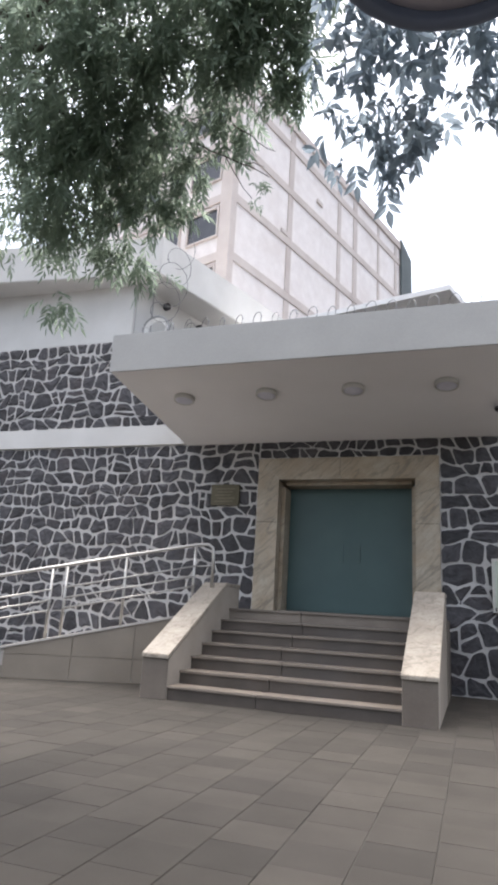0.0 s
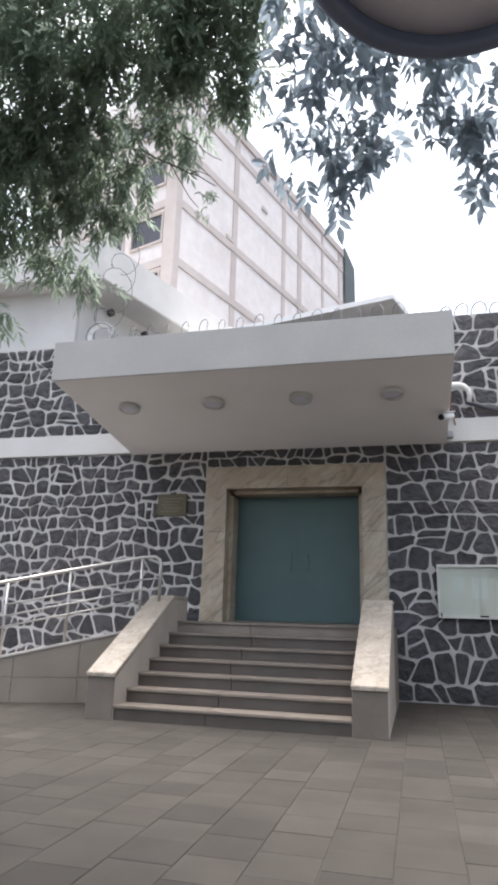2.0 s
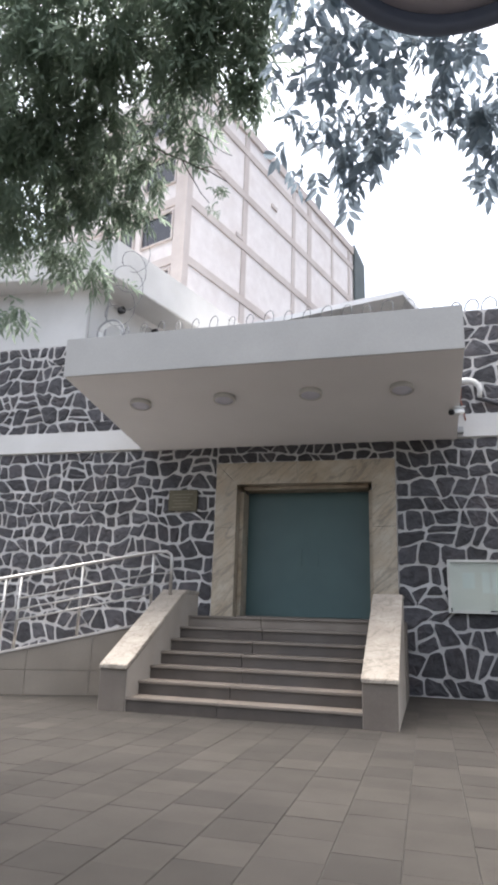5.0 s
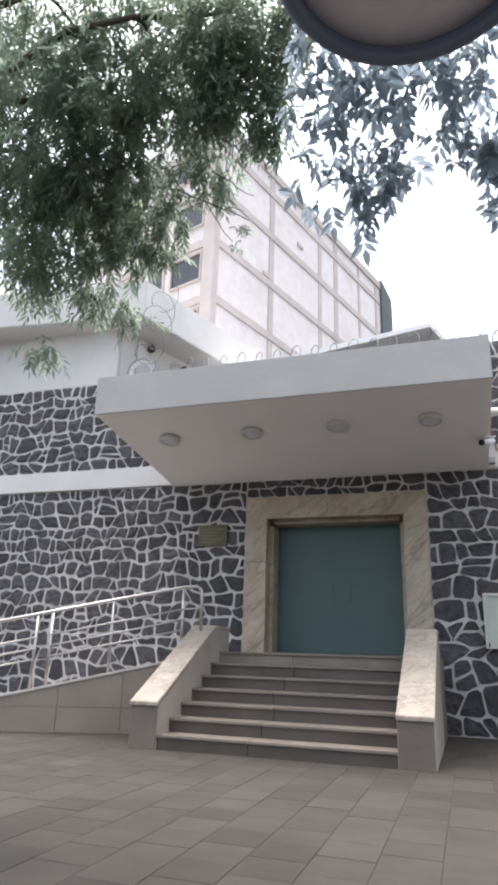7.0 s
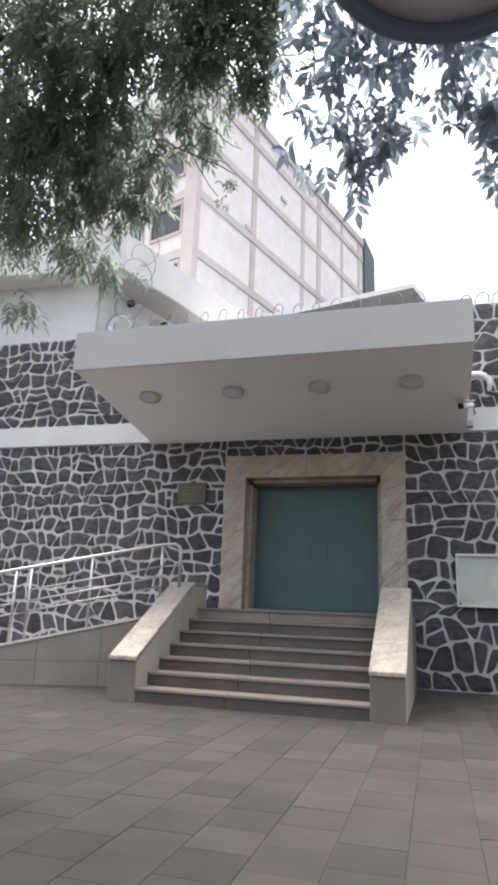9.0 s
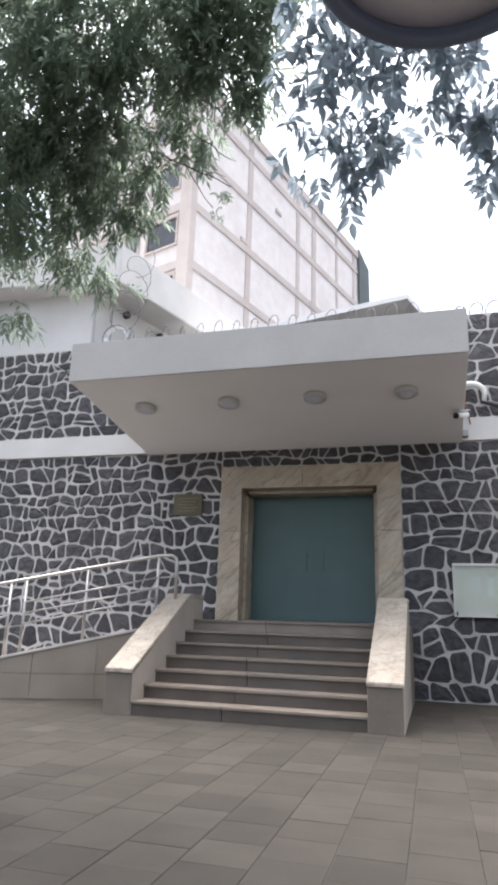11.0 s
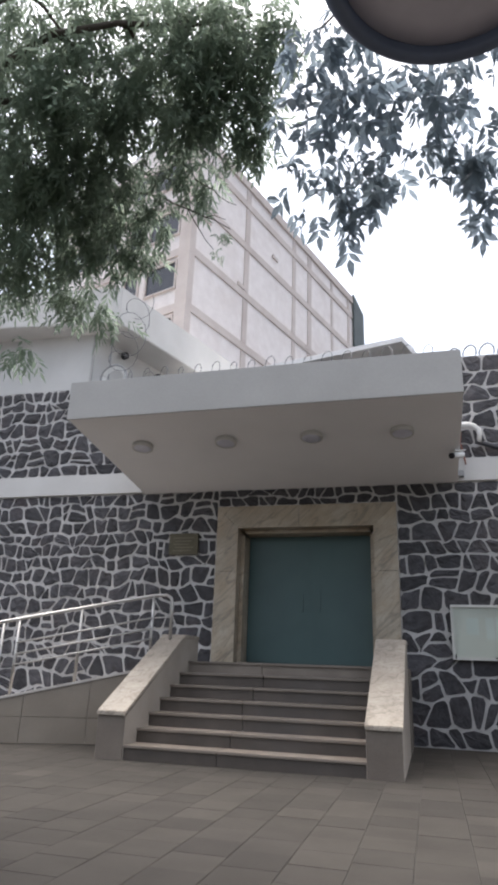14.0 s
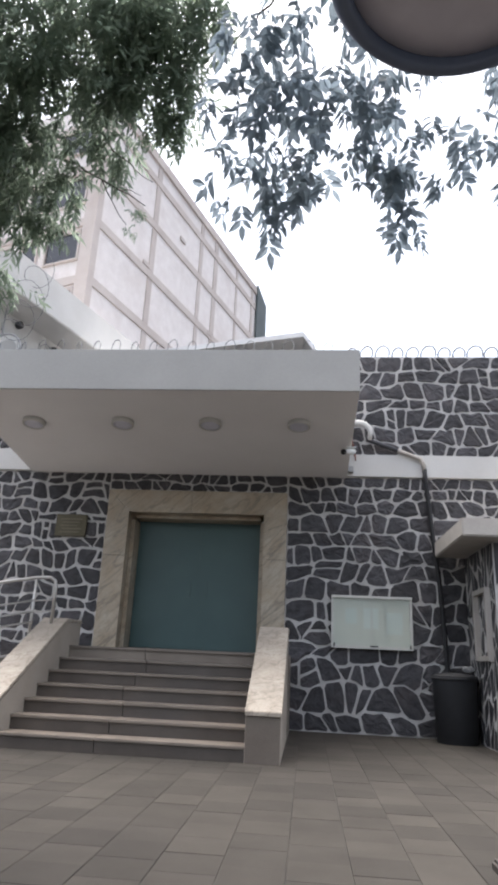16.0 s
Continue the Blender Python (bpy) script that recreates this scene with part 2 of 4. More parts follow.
def prism(bm, pts, vec, bevel=0.0):
    """A flat outline of 3D points, pushed out along vec."""
    a = [bm.verts.new(p) for p in pts]
    b = [bm.verts.new(Vector(p) + Vector(vec)) for p in pts]
    n = len(pts)
    fs = [bm.faces.new(a), bm.faces.new(b[::-1])]
    fs += [bm.faces.new((a[i], a[(i + 1) % n], b[(i + 1) % n], b[i])) for i in range(n)]
    if bevel:
        bmesh.ops.recalc_face_normals(bm, faces=fs)
        bmesh.ops.bevel(bm, geom=list({e for f in fs for e in f.edges}), offset=bevel, segments=2, affect="EDGES")
    return bm


def tube(bm, pts, r, sides=8, r_end=None, closed_ends=True):
    """A round bar along points, tapering to r_end."""
    pts = [Vector(p) for p in pts]
    rings = []
    up = Vector((0, 0, 1))
    for i, p in enumerate(pts):
        d = (pts[min(i + 1, len(pts) - 1)] - pts[max(i - 1, 0)]).normalized()
        u = d.cross(up if abs(d.z) < 0.95 else Vector((1, 0, 0))).normalized()
        w = d.cross(u)
        k = r if r_end is None else r + (r_end - r) * i / (len(pts) - 1)
        rings.append([bm.verts.new(p + k * (math.cos(a) * u + math.sin(a) * w)) for a in (2 * math.pi * j / sides for j in range(sides))])
    for a, b in zip(rings, rings[1:]):
        for j in range(sides):
            bm.faces.new((a[j], a[(j + 1) % sides], b[(j + 1) % sides], b[j]))
    if closed_ends:
        bm.faces.new(rings[0][::-1])
        bm.faces.new(rings[-1])
    return bm


def lathe(bm, profile, centre, sides=32, axis="z"):
    """A profile of (radius, height) turned round an upright or a y axis."""
    c = Vector(centre)
    rings = []
    for r, h in profile:
        ring = []
        for j in range(sides):
            a = 2 * math.pi * j / sides
            v = Vector((r * math.cos(a), r * math.sin(a), h)) if axis == "z" else Vector((r * math.cos(a), h, r * math.sin(a)))
            ring.append(bm.verts.new(c + v))
        rings.append(ring)
    for a, b in zip(rings, rings[1:]):
        for j in range(sides):
            bm.faces.new((a[j], a[(j + 1) % sides], b[(j + 1) % sides], b[j]))
    bm.faces.new(rings[0][::-1])
    bm.faces.new(rings[-1])
    return bm


def clip(poly, p, n):
    """Keeps what lies on the side of the line through p against n."""
    out = []
    for i, a in enumerate(poly):
        b = poly[(i + 1) % len(poly)]
        da, db = (a[0] - p[0]) * n[0] + (a[1] - p[1]) * n[1], (b[0] - p[0]) * n[0] + (b[1] - p[1]) * n[1]
        if da <= 0:
            out.append(a)
        if da * db < 0:
            k = da / (da - db)
            out.append((a[0] + k * (b[0] - a[0]), a[1] + k * (b[1] - a[1])))
    return out


def rubble(rng, x0, x1, z0, z1, w, h, joint, grow=1.0):
    """Outlines of rough stones in wandering, uneven courses; grow makes the lower courses taller and wider."""
    nz = max(1, round((z1 - z0) / h))
    weights = [grow + (1 - grow) * (j + 0.5) / nz for j in range(nz)] if nz > 1 else [1.0]
    weights = [k * rng.uniform(0.85, 1.15) for k in weights]
    base = [z0]
    for k in weights:
        base.append(base[-1] + k * (z1 - z0) / sum(weights))
    drift = rng.uniform(0, 90)

    def course(j, x):
        if j in (0, nz):
            return base[j]
        room = min(base[j] - base[j - 1], base[j + 1] - base[j])
        big = noise.noise((x * 0.55 / w, j * 7.3, drift))
        small = noise.noise((x * 1.7 / w, j * 3.1, drift + 40))
        return base[j] + room * max(-0.27, min(0.27, 0.5 * big + 0.26 * small))

    out = []
    for j in range(nz):
        tall = base[j + 1] - base[j]
        wide = w * (tall / h) ** 0.7
        x, cuts = x0, [(x0, x0)]
        while x < x1 - 0.6 * wide:
            x += wide * rng.choice((0.5, 0.7, 0.85, 0.95, 1.05, 1.2, 1.45))
            if x > x1 - 0.35 * wide:
                break
            lean = rng.gauss(0, 0.16) * wide
            cuts.append((x - lean, x + lean))
        cuts.append((x1, x1))
        for (la, lb), (ra, rb) in zip(cuts, cuts[1:]):
            middle = 0.25 * (la + lb + ra + rb)
            lo, hi = (lambda q, j=j: course(j, q)), (lambda q, j=j: course(j + 1, q))
            high = hi(middle) - lo(middle)
            spans = [(lo, hi)]
            if high > 1.25 * h and rng.random() < 0.35 or (ra - la > 1.3 * wide and high > 0.9 * h and rng.random() < 0.2):
                k0, k1 = rng.uniform(0.38, 0.62), rng.uniform(-0.12, 0.12)
                mid = lambda q, lo=lo, hi=hi, k0=k0, k1=k1, la=la, ra=ra: lo(q) + (hi(q) - lo(q)) * (k0 + k1 * (2 * (q - la) / max(0.05, ra - la) - 1))
                spans = [(lo, mid), (mid, hi)]
            for low, top in spans:
                g = 0.5 * joint * rng.uniform(0.65, 1.4)
                k_lo = (low(middle) - lo(middle)) / max(high, 0.02)
                k_hi = (top(middle) - lo(middle)) / max(high, 0.02)
                left = lambda k: la + (lb - la) * (k_lo + (k_hi - k_lo) * k) + g
                right = lambda k: ra + (rb - ra) * (k_lo + (k_hi - k_lo) * k) - g
                c = [rng.uniform(0.06, 0.19) for _ in range(4)]
                d = [rng.uniform(0.06, 0.2) for _ in range(4)]
                pts = []
                for k, edge in ((0.0, low), (1.0, top)):
                    xa, xb = left(k), right(k)
                    c0, c1 = (c[0], c[1]) if k == 0 else (c[2], c[3])
                    row = [(xa + (xb - xa) * q, edge(xa + (xb - xa) * q) + (g if k == 0 else -g) + rng.uniform(-0.008, 0.008)) for q in (c0, 0.5, 1 - c1)]
                    pts.append(row)
                bl, br = low(left(0)) + g, low(right(0)) + g
                tl, tr = top(left(1)) - g, top(right(1)) - g
                rise = [(right(q) + rng.uniform(-0.007, 0.007), br + (tr - br) * q) for q in (d[0], 0.5, 1 - d[1])]
                fall = [(left(q) + rng.uniform(-0.007, 0.007), bl + (tl - bl) * q) for q in (1 - d[2], 0.5, d[3])]
                if right(0.5) - left(0.5) > 0.05 and top(middle) - low(middle) - 2 * g > 0.04:
                    out.append(pts[0] + rise + pts[1][::-1] + fall)
    return out


def shards(rng, poly, joint, area_most):
    """Crazy slate cladding: an outline cut again and again along steep, slanting lines."""
    size = 0.5 * abs(sum(p[0] * q[1] - q[0] * p[1] for p, q in zip(poly, poly[1:] + poly[:1])))
    if size < area_most * rng.uniform(0.6, 1.5):
        return [poly]
    cx, cy = sum(p[0] for p in poly) / len(poly), sum(p[1] for p in poly) / len(poly)
    across = max(p[0] for p in poly) - min(p[0] for p in poly)
    up = max(p[1] for p in poly) - min(p[1] for p in poly)
    turn = rng.gauss(0, 0.4) if across * 2.3 > up else math.pi / 2 + rng.choice((-1, 1)) * rng.uniform(0.3, 0.9)
    n = (math.cos(turn), math.sin(turn))
    c = (cx + rng.uniform(-0.12, 0.12) * across, cy + rng.uniform(-0.12, 0.12) * up)
    out = []
    for sign in (1, -1):
        m = (sign * n[0], sign * n[1])
        half = clip(poly, (c[0] - m[0] * joint / 2, c[1] - m[1] * joint / 2), m)
        if len(half) >= 3:
            out += shards(rng, half, joint, area_most)
    return out


def stone_data(rng, poly, height, to3d, rough=0.012, verts=None, faces=None):
    """A stone on an outline: steep edges and an uneven face. to3d takes (u, v, out)."""
    n = len(poly)
    cx, cy = sum(p[0] for p in poly) / n, sum(p[1] for p in poly) / n
    base = len(verts)
    tilt = (rng.uniform(-0.05, 0.05), rng.uniform(-0.05, 0.05))
    for scale, out in ((1.0, -0.012), (0.96, height), (0.55, height + 0.4 * rough)):
        for p in poly:
            du, dv = scale * (p[0] - cx), scale * (p[1] - cy)
            lift = (rng.uniform(-rough, rough) + tilt[0] * du + tilt[1] * dv) if scale < 1 else 0
            verts.append(to3d(cx + du, cy + dv, out + lift))
    verts.append(to3d(cx, cy, height + rng.uniform(0, rough)))
    for r in range(2):
        for i in range(n):
            k = (i + 1) % n
            faces.append((base + r * n + i, base + r * n + k, base + (r + 1) * n + k, base + (r + 1) * n + i))
    for i in range(n):
        faces.append((base + 2 * n + i, base + 2 * n + (i + 1) % n, base + 3 * n))


def from_lists(name, verts, faces, material, smooth=False):
    me = bpy.data.meshes.new(name)
    me.from_pydata(verts, [], faces)
    me.validate()
    bm = bmesh.new()
    bm.from_mesh(me)
    bmesh.ops.recalc_face_normals(bm, faces=bm.faces)
    for f in bm.faces:
        f.smooth = smooth
    bm.to_mesh(me)
    bm.free()
    me.materials.append(material)
    return me


# ---- ground ----
g = bmesh.new()
box(g, -600, 600, -600, 600, -0.6, -0.05)
tagged(part("ground", g, M_GROUND), "dark asphalt street ground reaching far away", "ground", kind="structure")
PAVE = tagged(part("pavement", boxed(-12, 10.5, -17, 0.0, -0.045, -0.0055), M_BED), "paved forecourt of staggered grey stone slabs", "pavement", kind="structure")

# ---- front wall ----
WALL_TOP, BAND0, BAND1 = 7.3, 4.665, 5.12
w = bmesh.new()
box(w, -16, -1.4, 0, 0.55, -0.3, WALL_TOP)
box(w, 1.4, 10.5, 0, 0.55, -0.3, WALL_TOP)
box(w, -1.4, 1.4, 0, 0.55, 3.95, WALL_TOP)
box(w, -1.75, -1.4, 0.551, 0.75, 0.5, 4.4)
box(w, 1.4, 1.75, 0.551, 0.75, 0.5, 4.4)
box(w, -1.75, 1.75, 0.551, 0.75, 4.0, 4.4)
WALL = tagged(part("wall_north", w, M_MORTAR), "boundary wall of dark volcanic stones with thick white joints", "wall", kind="structure")
for x0, x1 in ((-16, -3.5), (2.96, 10.5)):
    tagged(part("trim", boxed(x0, x1, -0.07, -0.001, BAND0, BAND1, 0.008), M_PAINT), "white painted concrete band across the stone wall", "trim", kind="structure")

# ---- entrance canopy ----
CX0, CX1, CY = -3.5, 2.96, -3.36
SOFFIT_F, SOFFIT_W, CTOP = 5.075, 4.645, 5.745
canopy = bmesh.new()
prism(canopy, [(CX0, CY, SOFFIT_F), (CX0, -0.005, SOFFIT_W), (CX0, -0.005, CTOP), (CX0, CY, CTOP)], (CX1 - CX0, 0, 0), 0.012)
CANOPY = thing("entrance_canopy", "white painted concrete entrance canopy with sloping underside", "canopy")
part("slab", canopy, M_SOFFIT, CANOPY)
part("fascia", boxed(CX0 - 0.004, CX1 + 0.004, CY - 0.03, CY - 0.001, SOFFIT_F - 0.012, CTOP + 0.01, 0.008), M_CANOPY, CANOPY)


def soffit(y):
    return SOFFIT_W + (SOFFIT_F - SOFFIT_W) * (y / CY)


slope = math.atan2(SOFFIT_F - SOFFIT_W, -CY)


def downlight(x, y):
    t = thing("ceiling_light", "unlit round drum ceiling light under the canopy", "ceiling light", "lights under the canopy")
    part("ring", lathe(bmesh.new(), [(0.19, 0.008), (0.19, -0.072), (0.182, -0.08), (0.165, -0.076), (0.163, -0.05)], (0, 0, 0), 28), M_ALU, t, smooth=True)
    part("diffuser", lathe(bmesh.new(), [(0.162, -0.05), (0.162, -0.07), (0.1, -0.076), (0.005, -0.077)], (0, 0, 0), 24), M_LENS, t, smooth=True)
    t.matrix_world = Matrix.Translation((x, y, soffit(y) - 0.002)) @ Matrix.Rotation(-slope, 4, "X")
    return t


for lx, ly in ((-2.564, -2.273), (-0.98, -2.288), (0.54, -2.296), (2.036, -2.292)):
    downlight(lx, ly)

# ---- door ----
LAND = 1.25
surround = thing("door_surround", "veined cream marble surround of the entrance door", "door surround")
for sx in (-1, 1):
    a, b = sorted((sx * 1.35, sx * 1.8))
    part("jamb_slab", boxed(a, b, -0.045, 0.6, LAND, 2.98, 0.008), M_MARBLE, surround)
    mitre = [(sx * 1.35, -0.045, 2.984), (sx * 1.8, -0.045, 2.984), (sx * 1.8, -0.045, 4.297), (sx * 1.35, -0.045, 3.847)]
    part("jamb_slab", prism(bmesh.new(), mitre, (0, 0.645, 0), 0.006), M_MARBLE, surround)
    c, d = sorted((sx * 1.27, sx * 1.347))
    part("inner_jamb", boxed(c, d, 0.2, 0.62, LAND, 3.74, 0.006), M_MARBLE, surround)
for top in (((-1.8, 4.3), (-1.35, 3.85), (-0.102, 3.85), (-0.102, 4.3)), ((-0.098, 4.3), (-0.098, 3.85), (1.35, 3.85), (1.8, 4.3))):
    part("lintel_slab", prism(bmesh.new(), [(x, -0.045, z) for x, z in top], (0, 0.645, 0), 0.006), M_MARBLE, surround)
part("inner_lintel", boxed(-1.267, 1.267, 0.2, 0.62, 3.78, 3.847, 0.006), M_MARBLE, surround)
part("threshold", boxed(-1.268, 1.268, -0.02, 0.68, LAND + 0.001, LAND + 0.022, 0.006), M_STEP, surround)
door = tagged(new("door_1"), "closed blue-green painted metal double door", "door", kind="structure")
for x0, x1, hx in ((-1.266, -0.0012, -0.17), (0.0012, 1.266, 0.17)):
    leaf = part("door_leaf", boxed(x0, x1, 0.6, 0.65, LAND + 0.03, 3.778, 0.006), M_DOOR, door)
    part("handle_plate", boxed(hx - 0.055, hx + 0.055, 0.575, 0.6, LAND + 1.02, LAND + 1.36, 0.004), M_DOOR, leaf, "flat pull plate painted like the door")
part("overlap_strip", boxed(-0.025, 0.025, 0.596, 0.5995, LAND + 0.03, 3.777, 0.003), M_DOOR, door)
tagged(part("wall_hall", boxed(-1.7, 1.7, 0.75, 0.85, 0.5, 4.4), M_PAINT), "plain inner wall behind the door", "wall", kind="structure")

# ---- stairs ----
SX0, SX1, SY = -1.62, 1.525, -4.06
RISE, GO = LAND / 7, 0.372
stairs = thing("staircase", "seven worn brown-grey stone steps up to the door", "stairs")
for i in range(7):
    y0, z1 = SY + i * GO, (i + 1) * RISE
    back = y0 + GO + 0.03 if i < 6 else -0.046
    x_l, x_r = SX0, SX1
    cut = -0.34 + 0.06 * (i % 3)
    for x0, x1 in ((x_l, cut - 0.004), (cut + 0.004, x_r)):
        # The six lower risers take the shaded copy of the step stone.
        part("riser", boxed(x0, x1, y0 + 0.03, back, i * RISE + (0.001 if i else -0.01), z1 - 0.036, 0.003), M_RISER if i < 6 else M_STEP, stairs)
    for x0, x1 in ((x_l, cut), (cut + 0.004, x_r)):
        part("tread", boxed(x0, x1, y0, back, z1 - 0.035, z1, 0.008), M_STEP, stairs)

for x0, x1 in ((-2.0, SX0 - 0.002), (SX1 + 0.002, 1.937)):
    part("landing_slab", boxed(x0, x1, -1.358, -0.046, -0.01, LAND, 0.006), M_STEP, stairs)


def parapet(xa, xb, label):
    """A side wall of the stairs with a sloping and then level stone cap."""
    t = thing("stair_parapet", label, "parapet", "parapets of the stairs")
    o = 0.015
    yf, yt, ye, zf, zt = -4.07, -2.03, -1.36, 0.52, 1.60
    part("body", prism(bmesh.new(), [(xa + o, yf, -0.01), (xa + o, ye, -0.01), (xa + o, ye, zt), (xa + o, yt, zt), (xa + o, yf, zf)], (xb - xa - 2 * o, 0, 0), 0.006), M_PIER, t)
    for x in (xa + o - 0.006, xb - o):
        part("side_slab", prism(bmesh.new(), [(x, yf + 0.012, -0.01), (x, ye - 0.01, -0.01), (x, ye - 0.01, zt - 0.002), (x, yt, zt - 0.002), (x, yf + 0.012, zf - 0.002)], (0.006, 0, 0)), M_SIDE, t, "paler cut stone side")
    k = 0.055
    part("sloping_cap", prism(bmesh.new(), [(xa, yf - 0.03, zf + 0.002), (xa, yt, zt + 0.003), (xa, yt, zt + k), (xa, yf - 0.03, zf + k)], (xb - xa, 0, 0), 0.008), M_CAP, t, "veined pale marble cap")
    part("level_cap", boxed(xa, xb, yt + 0.002, ye + 0.015, zt + 0.002, zt + k, 0.008), M_CAP, t, "veined pale marble cap")


parapet(-2.0, -1.587, "cut stone stair parapet beside the ramp with marble cap")
parapet(1.491, 1.937, "cut stone stair parapet with marble cap beside the notice board")

# ---- ramp with handrail ----
RU = Vector((1, 0.47, 0)).normalized()
R0 = Vector((-3.34, -3.0, 0))


def ramp_at(x, z, back=0.0):
    """A place on the ramp's front, back metres behind it."""
    s = (x - R0.x) / RU.x
    p = R0 + s * RU + back * Vector((-RU.y, RU.x, 0))
    return Vector((p.x, p.y, z))


def ramp_top(x):
    return 1.06 + (x + 2.33) * 0.25


ramp = thing("ramp", "cut stone access ramp rising to the landing along the wall", "ramp")
body = bmesh.new()
xs = (-6.55, -2.02)
front = [ramp_at(xs[0], 0), ramp_at(xs[1], 0), ramp_at(xs[1], ramp_top(xs[1]) - 0.05), ramp_at(xs[0], ramp_top(xs[0]) - 0.05)]
a = [body.verts.new(p + Vector((0, 0.03, 0))) for p in front]
b = [body.verts.new((p.x, -0.06, p.z)) for p in front]
for f in ((a[0], a[1], a[2], a[3]), (b[3], b[2], b[1], b[0]), (a[3], a[2], b[2], b[3]), (a[1], b[1], b[2], a[2]), (a[0], a[3], b[3], b[0]), (a[1], a[0], b[0], b[1])):
    body.faces.new(f)
part("fill", body, M_EDGE, ramp)
for x0, x1 in ((-6.55, -5.62), (-5.615, -4.66), (-4.655, -3.72), (-3.715, -2.84), (-2.835, -2.02)):
    low = min(0.36, ramp_top(x0) - 0.06)
    if low > 0.05:
        part("facing_slab", prism(bmesh.new(), [ramp_at(x0, -0.01), ramp_at(x1, -0.01), ramp_at(x1, low), ramp_at(x0, low)], Vector((-RU.y, RU.x, 0)) * 0.05, 0.004), M_RAMP, ramp)
    if ramp_top(x0) > 0.45:
        part("facing_slab", prism(bmesh.new(), [ramp_at(x0, low + 0.004), ramp_at(x1, low + 0.004), ramp_at(x1, ramp_top(x1) - 0.04), ramp_at(x0, ramp_top(x0) - 0.04)], Vector((-RU.y, RU.x, 0)) * 0.05, 0.004), M_RAMP, ramp)
part("coping", prism(bmesh.new(), [ramp_at(-6.55, ramp_top(-6.55) - 0.038, -0.02), ramp_at(-2.02, ramp_top(-2.02) - 0.038, -0.02), ramp_at(-2.02, ramp_top(-2.02), -0.02), ramp_at(-6.55, ramp_top(-6.55), -0.02)], Vector((-RU.y, RU.x, 0)) * 0.22, 0.004), M_EDGE, ramp)

rail = thing("handrail", "brushed steel tube handrail with three lower bars on the ramp", "handrail")


def rail_z(x):
    return ramp_top(x) + 1.12


for x0, x1 in ((-6.4, -4.13), (-3.92, -2.05)):
    xs_ = [x0 + (x1 - x0) * i / 2 for i in range(3)]
    for x in (xs_ if x0 < -5 else [x0, -3.07, x1]):
        part("post", tube(bmesh.new(), [ramp_at(x, ramp_top(x) - 0.01, 0.07), ramp_at(x, rail_z(x) - 0.02, 0.07)], 0.024, 10), M_STEEL, rail, smooth=True)
    for drop in (0.36, 0.53, 0.69):
        part("bar", tube(bmesh.new(), [ramp_at(x0, rail_z(x0) - drop, 0.04), ramp_at(x1, rail_z(x1) - drop, 0.04)], 0.015, 8), M_STEEL, rail, smooth=True)
part("top_rail", tube(bmesh.new(), [ramp_at(-6.5, rail_z(-6.5), 0.07), ramp_at(-4.0, rail_z(-4.0), 0.07), ramp_at(-2.05, rail_z(-2.05), 0.07), ramp_at(-1.86, rail_z(-2.05) + 0.02, 0.07), ramp_at(-1.79, rail_z(-2.05) - 0.03, 0.07), ramp_at(-1.77, rail_z(-2.05) - 0.12, 0.07), ramp_at(-1.77, 1.52, 0.07)], 0.027, 12), M_STEEL, rail, smooth=True)
for drop in (0.36, 0.53):
    part("bar", tube(bmesh.new(), [ramp_at(-2.05, rail_z(-2.05) - drop, 0.07), ramp_at(-1.77, rail_z(-2.05) - drop + 0.03, 0.07)], 0.011, 8), M_STEEL, rail, smooth=True)

# ---- fittings on the wall ----
plaque = thing("plaque", "dull bronze plaque on the stone wall beside the door", "plaque")
part("plate", boxed(-2.815, -2.185, -0.075, -0.03, 3.315, 3.755, 0.006), M_BRONZE, plaque)
for i in range(5):
    z = 3.66 - i * 0.065
    part("lettering", boxed(-2.72 + 0.04 * (i % 2), -2.28 - 0.05 * (i % 3), -0.0775, -0.0755, z - 0.012, z + 0.012), M_LETTER, plaque)
for x in (-2.78, -2.22):
    for z in (3.35, 3.72):
        part("screw", lathe(bmesh.new(), [(0.012, 0.0), (0.012, -0.006), (0.004, -0.009)], (x, -0.075, z), 10, "y"), M_BRONZE, plaque, smooth=True)

board = thing("notice_board", "glazed aluminium notice case with pale green backing", "notice board")
BX0, BX1, BZ0, BZ1 = 2.665, 4.125, 1.43, 2.362
part("backing", boxed(BX0 + 0.03, BX1 - 0.03, -0.05, -0.03, BZ0 + 0.03, BZ1 - 0.03), M_BOARD, board)
part("back_box", boxed(BX0, BX1, -0.029, -0.004, BZ0, BZ1), M_ALU, board)
for x0, x1, z0, z1 in ((BX0, BX1, BZ1 - 0.045, BZ1), (BX0, BX1, BZ0, BZ0 + 0.055), (BX0, BX0 + 0.04, BZ0 + 0.056, BZ1 - 0.046), (BX1 - 0.04, BX1, BZ0 + 0.056, BZ1 - 0.046)):
    part("frame_bar", boxed(x0, x1, -0.11, -0.03, z0, z1, 0.006), M_ALU, board)
pane = part("pane", boxed(BX0 + 0.035, BX1 - 0.035, -0.085, -0.08, BZ0 + 0.05, BZ1 - 0.04), M_GLASS, board)
pane.visible_shadow = False
part("paper_sheet", boxed(3.25, 3.52, -0.054, -0.051, 1.78, 2.15), M_PAPER, board)
part("paper_sheet", boxed(2.92, 3.13, -0.054, -0.051, 1.86, 2.14), M_PAPER, board)
part("paper_sheet", boxed(3.66, 3.95, -0.054, -0.051, 1.7, 2.08), M_PAPER, board)
part("pane_edge", boxed(3.388, 3.402, -0.079, -0.072, BZ0 + 0.056, BZ1 - 0.046), M_ALU, board)
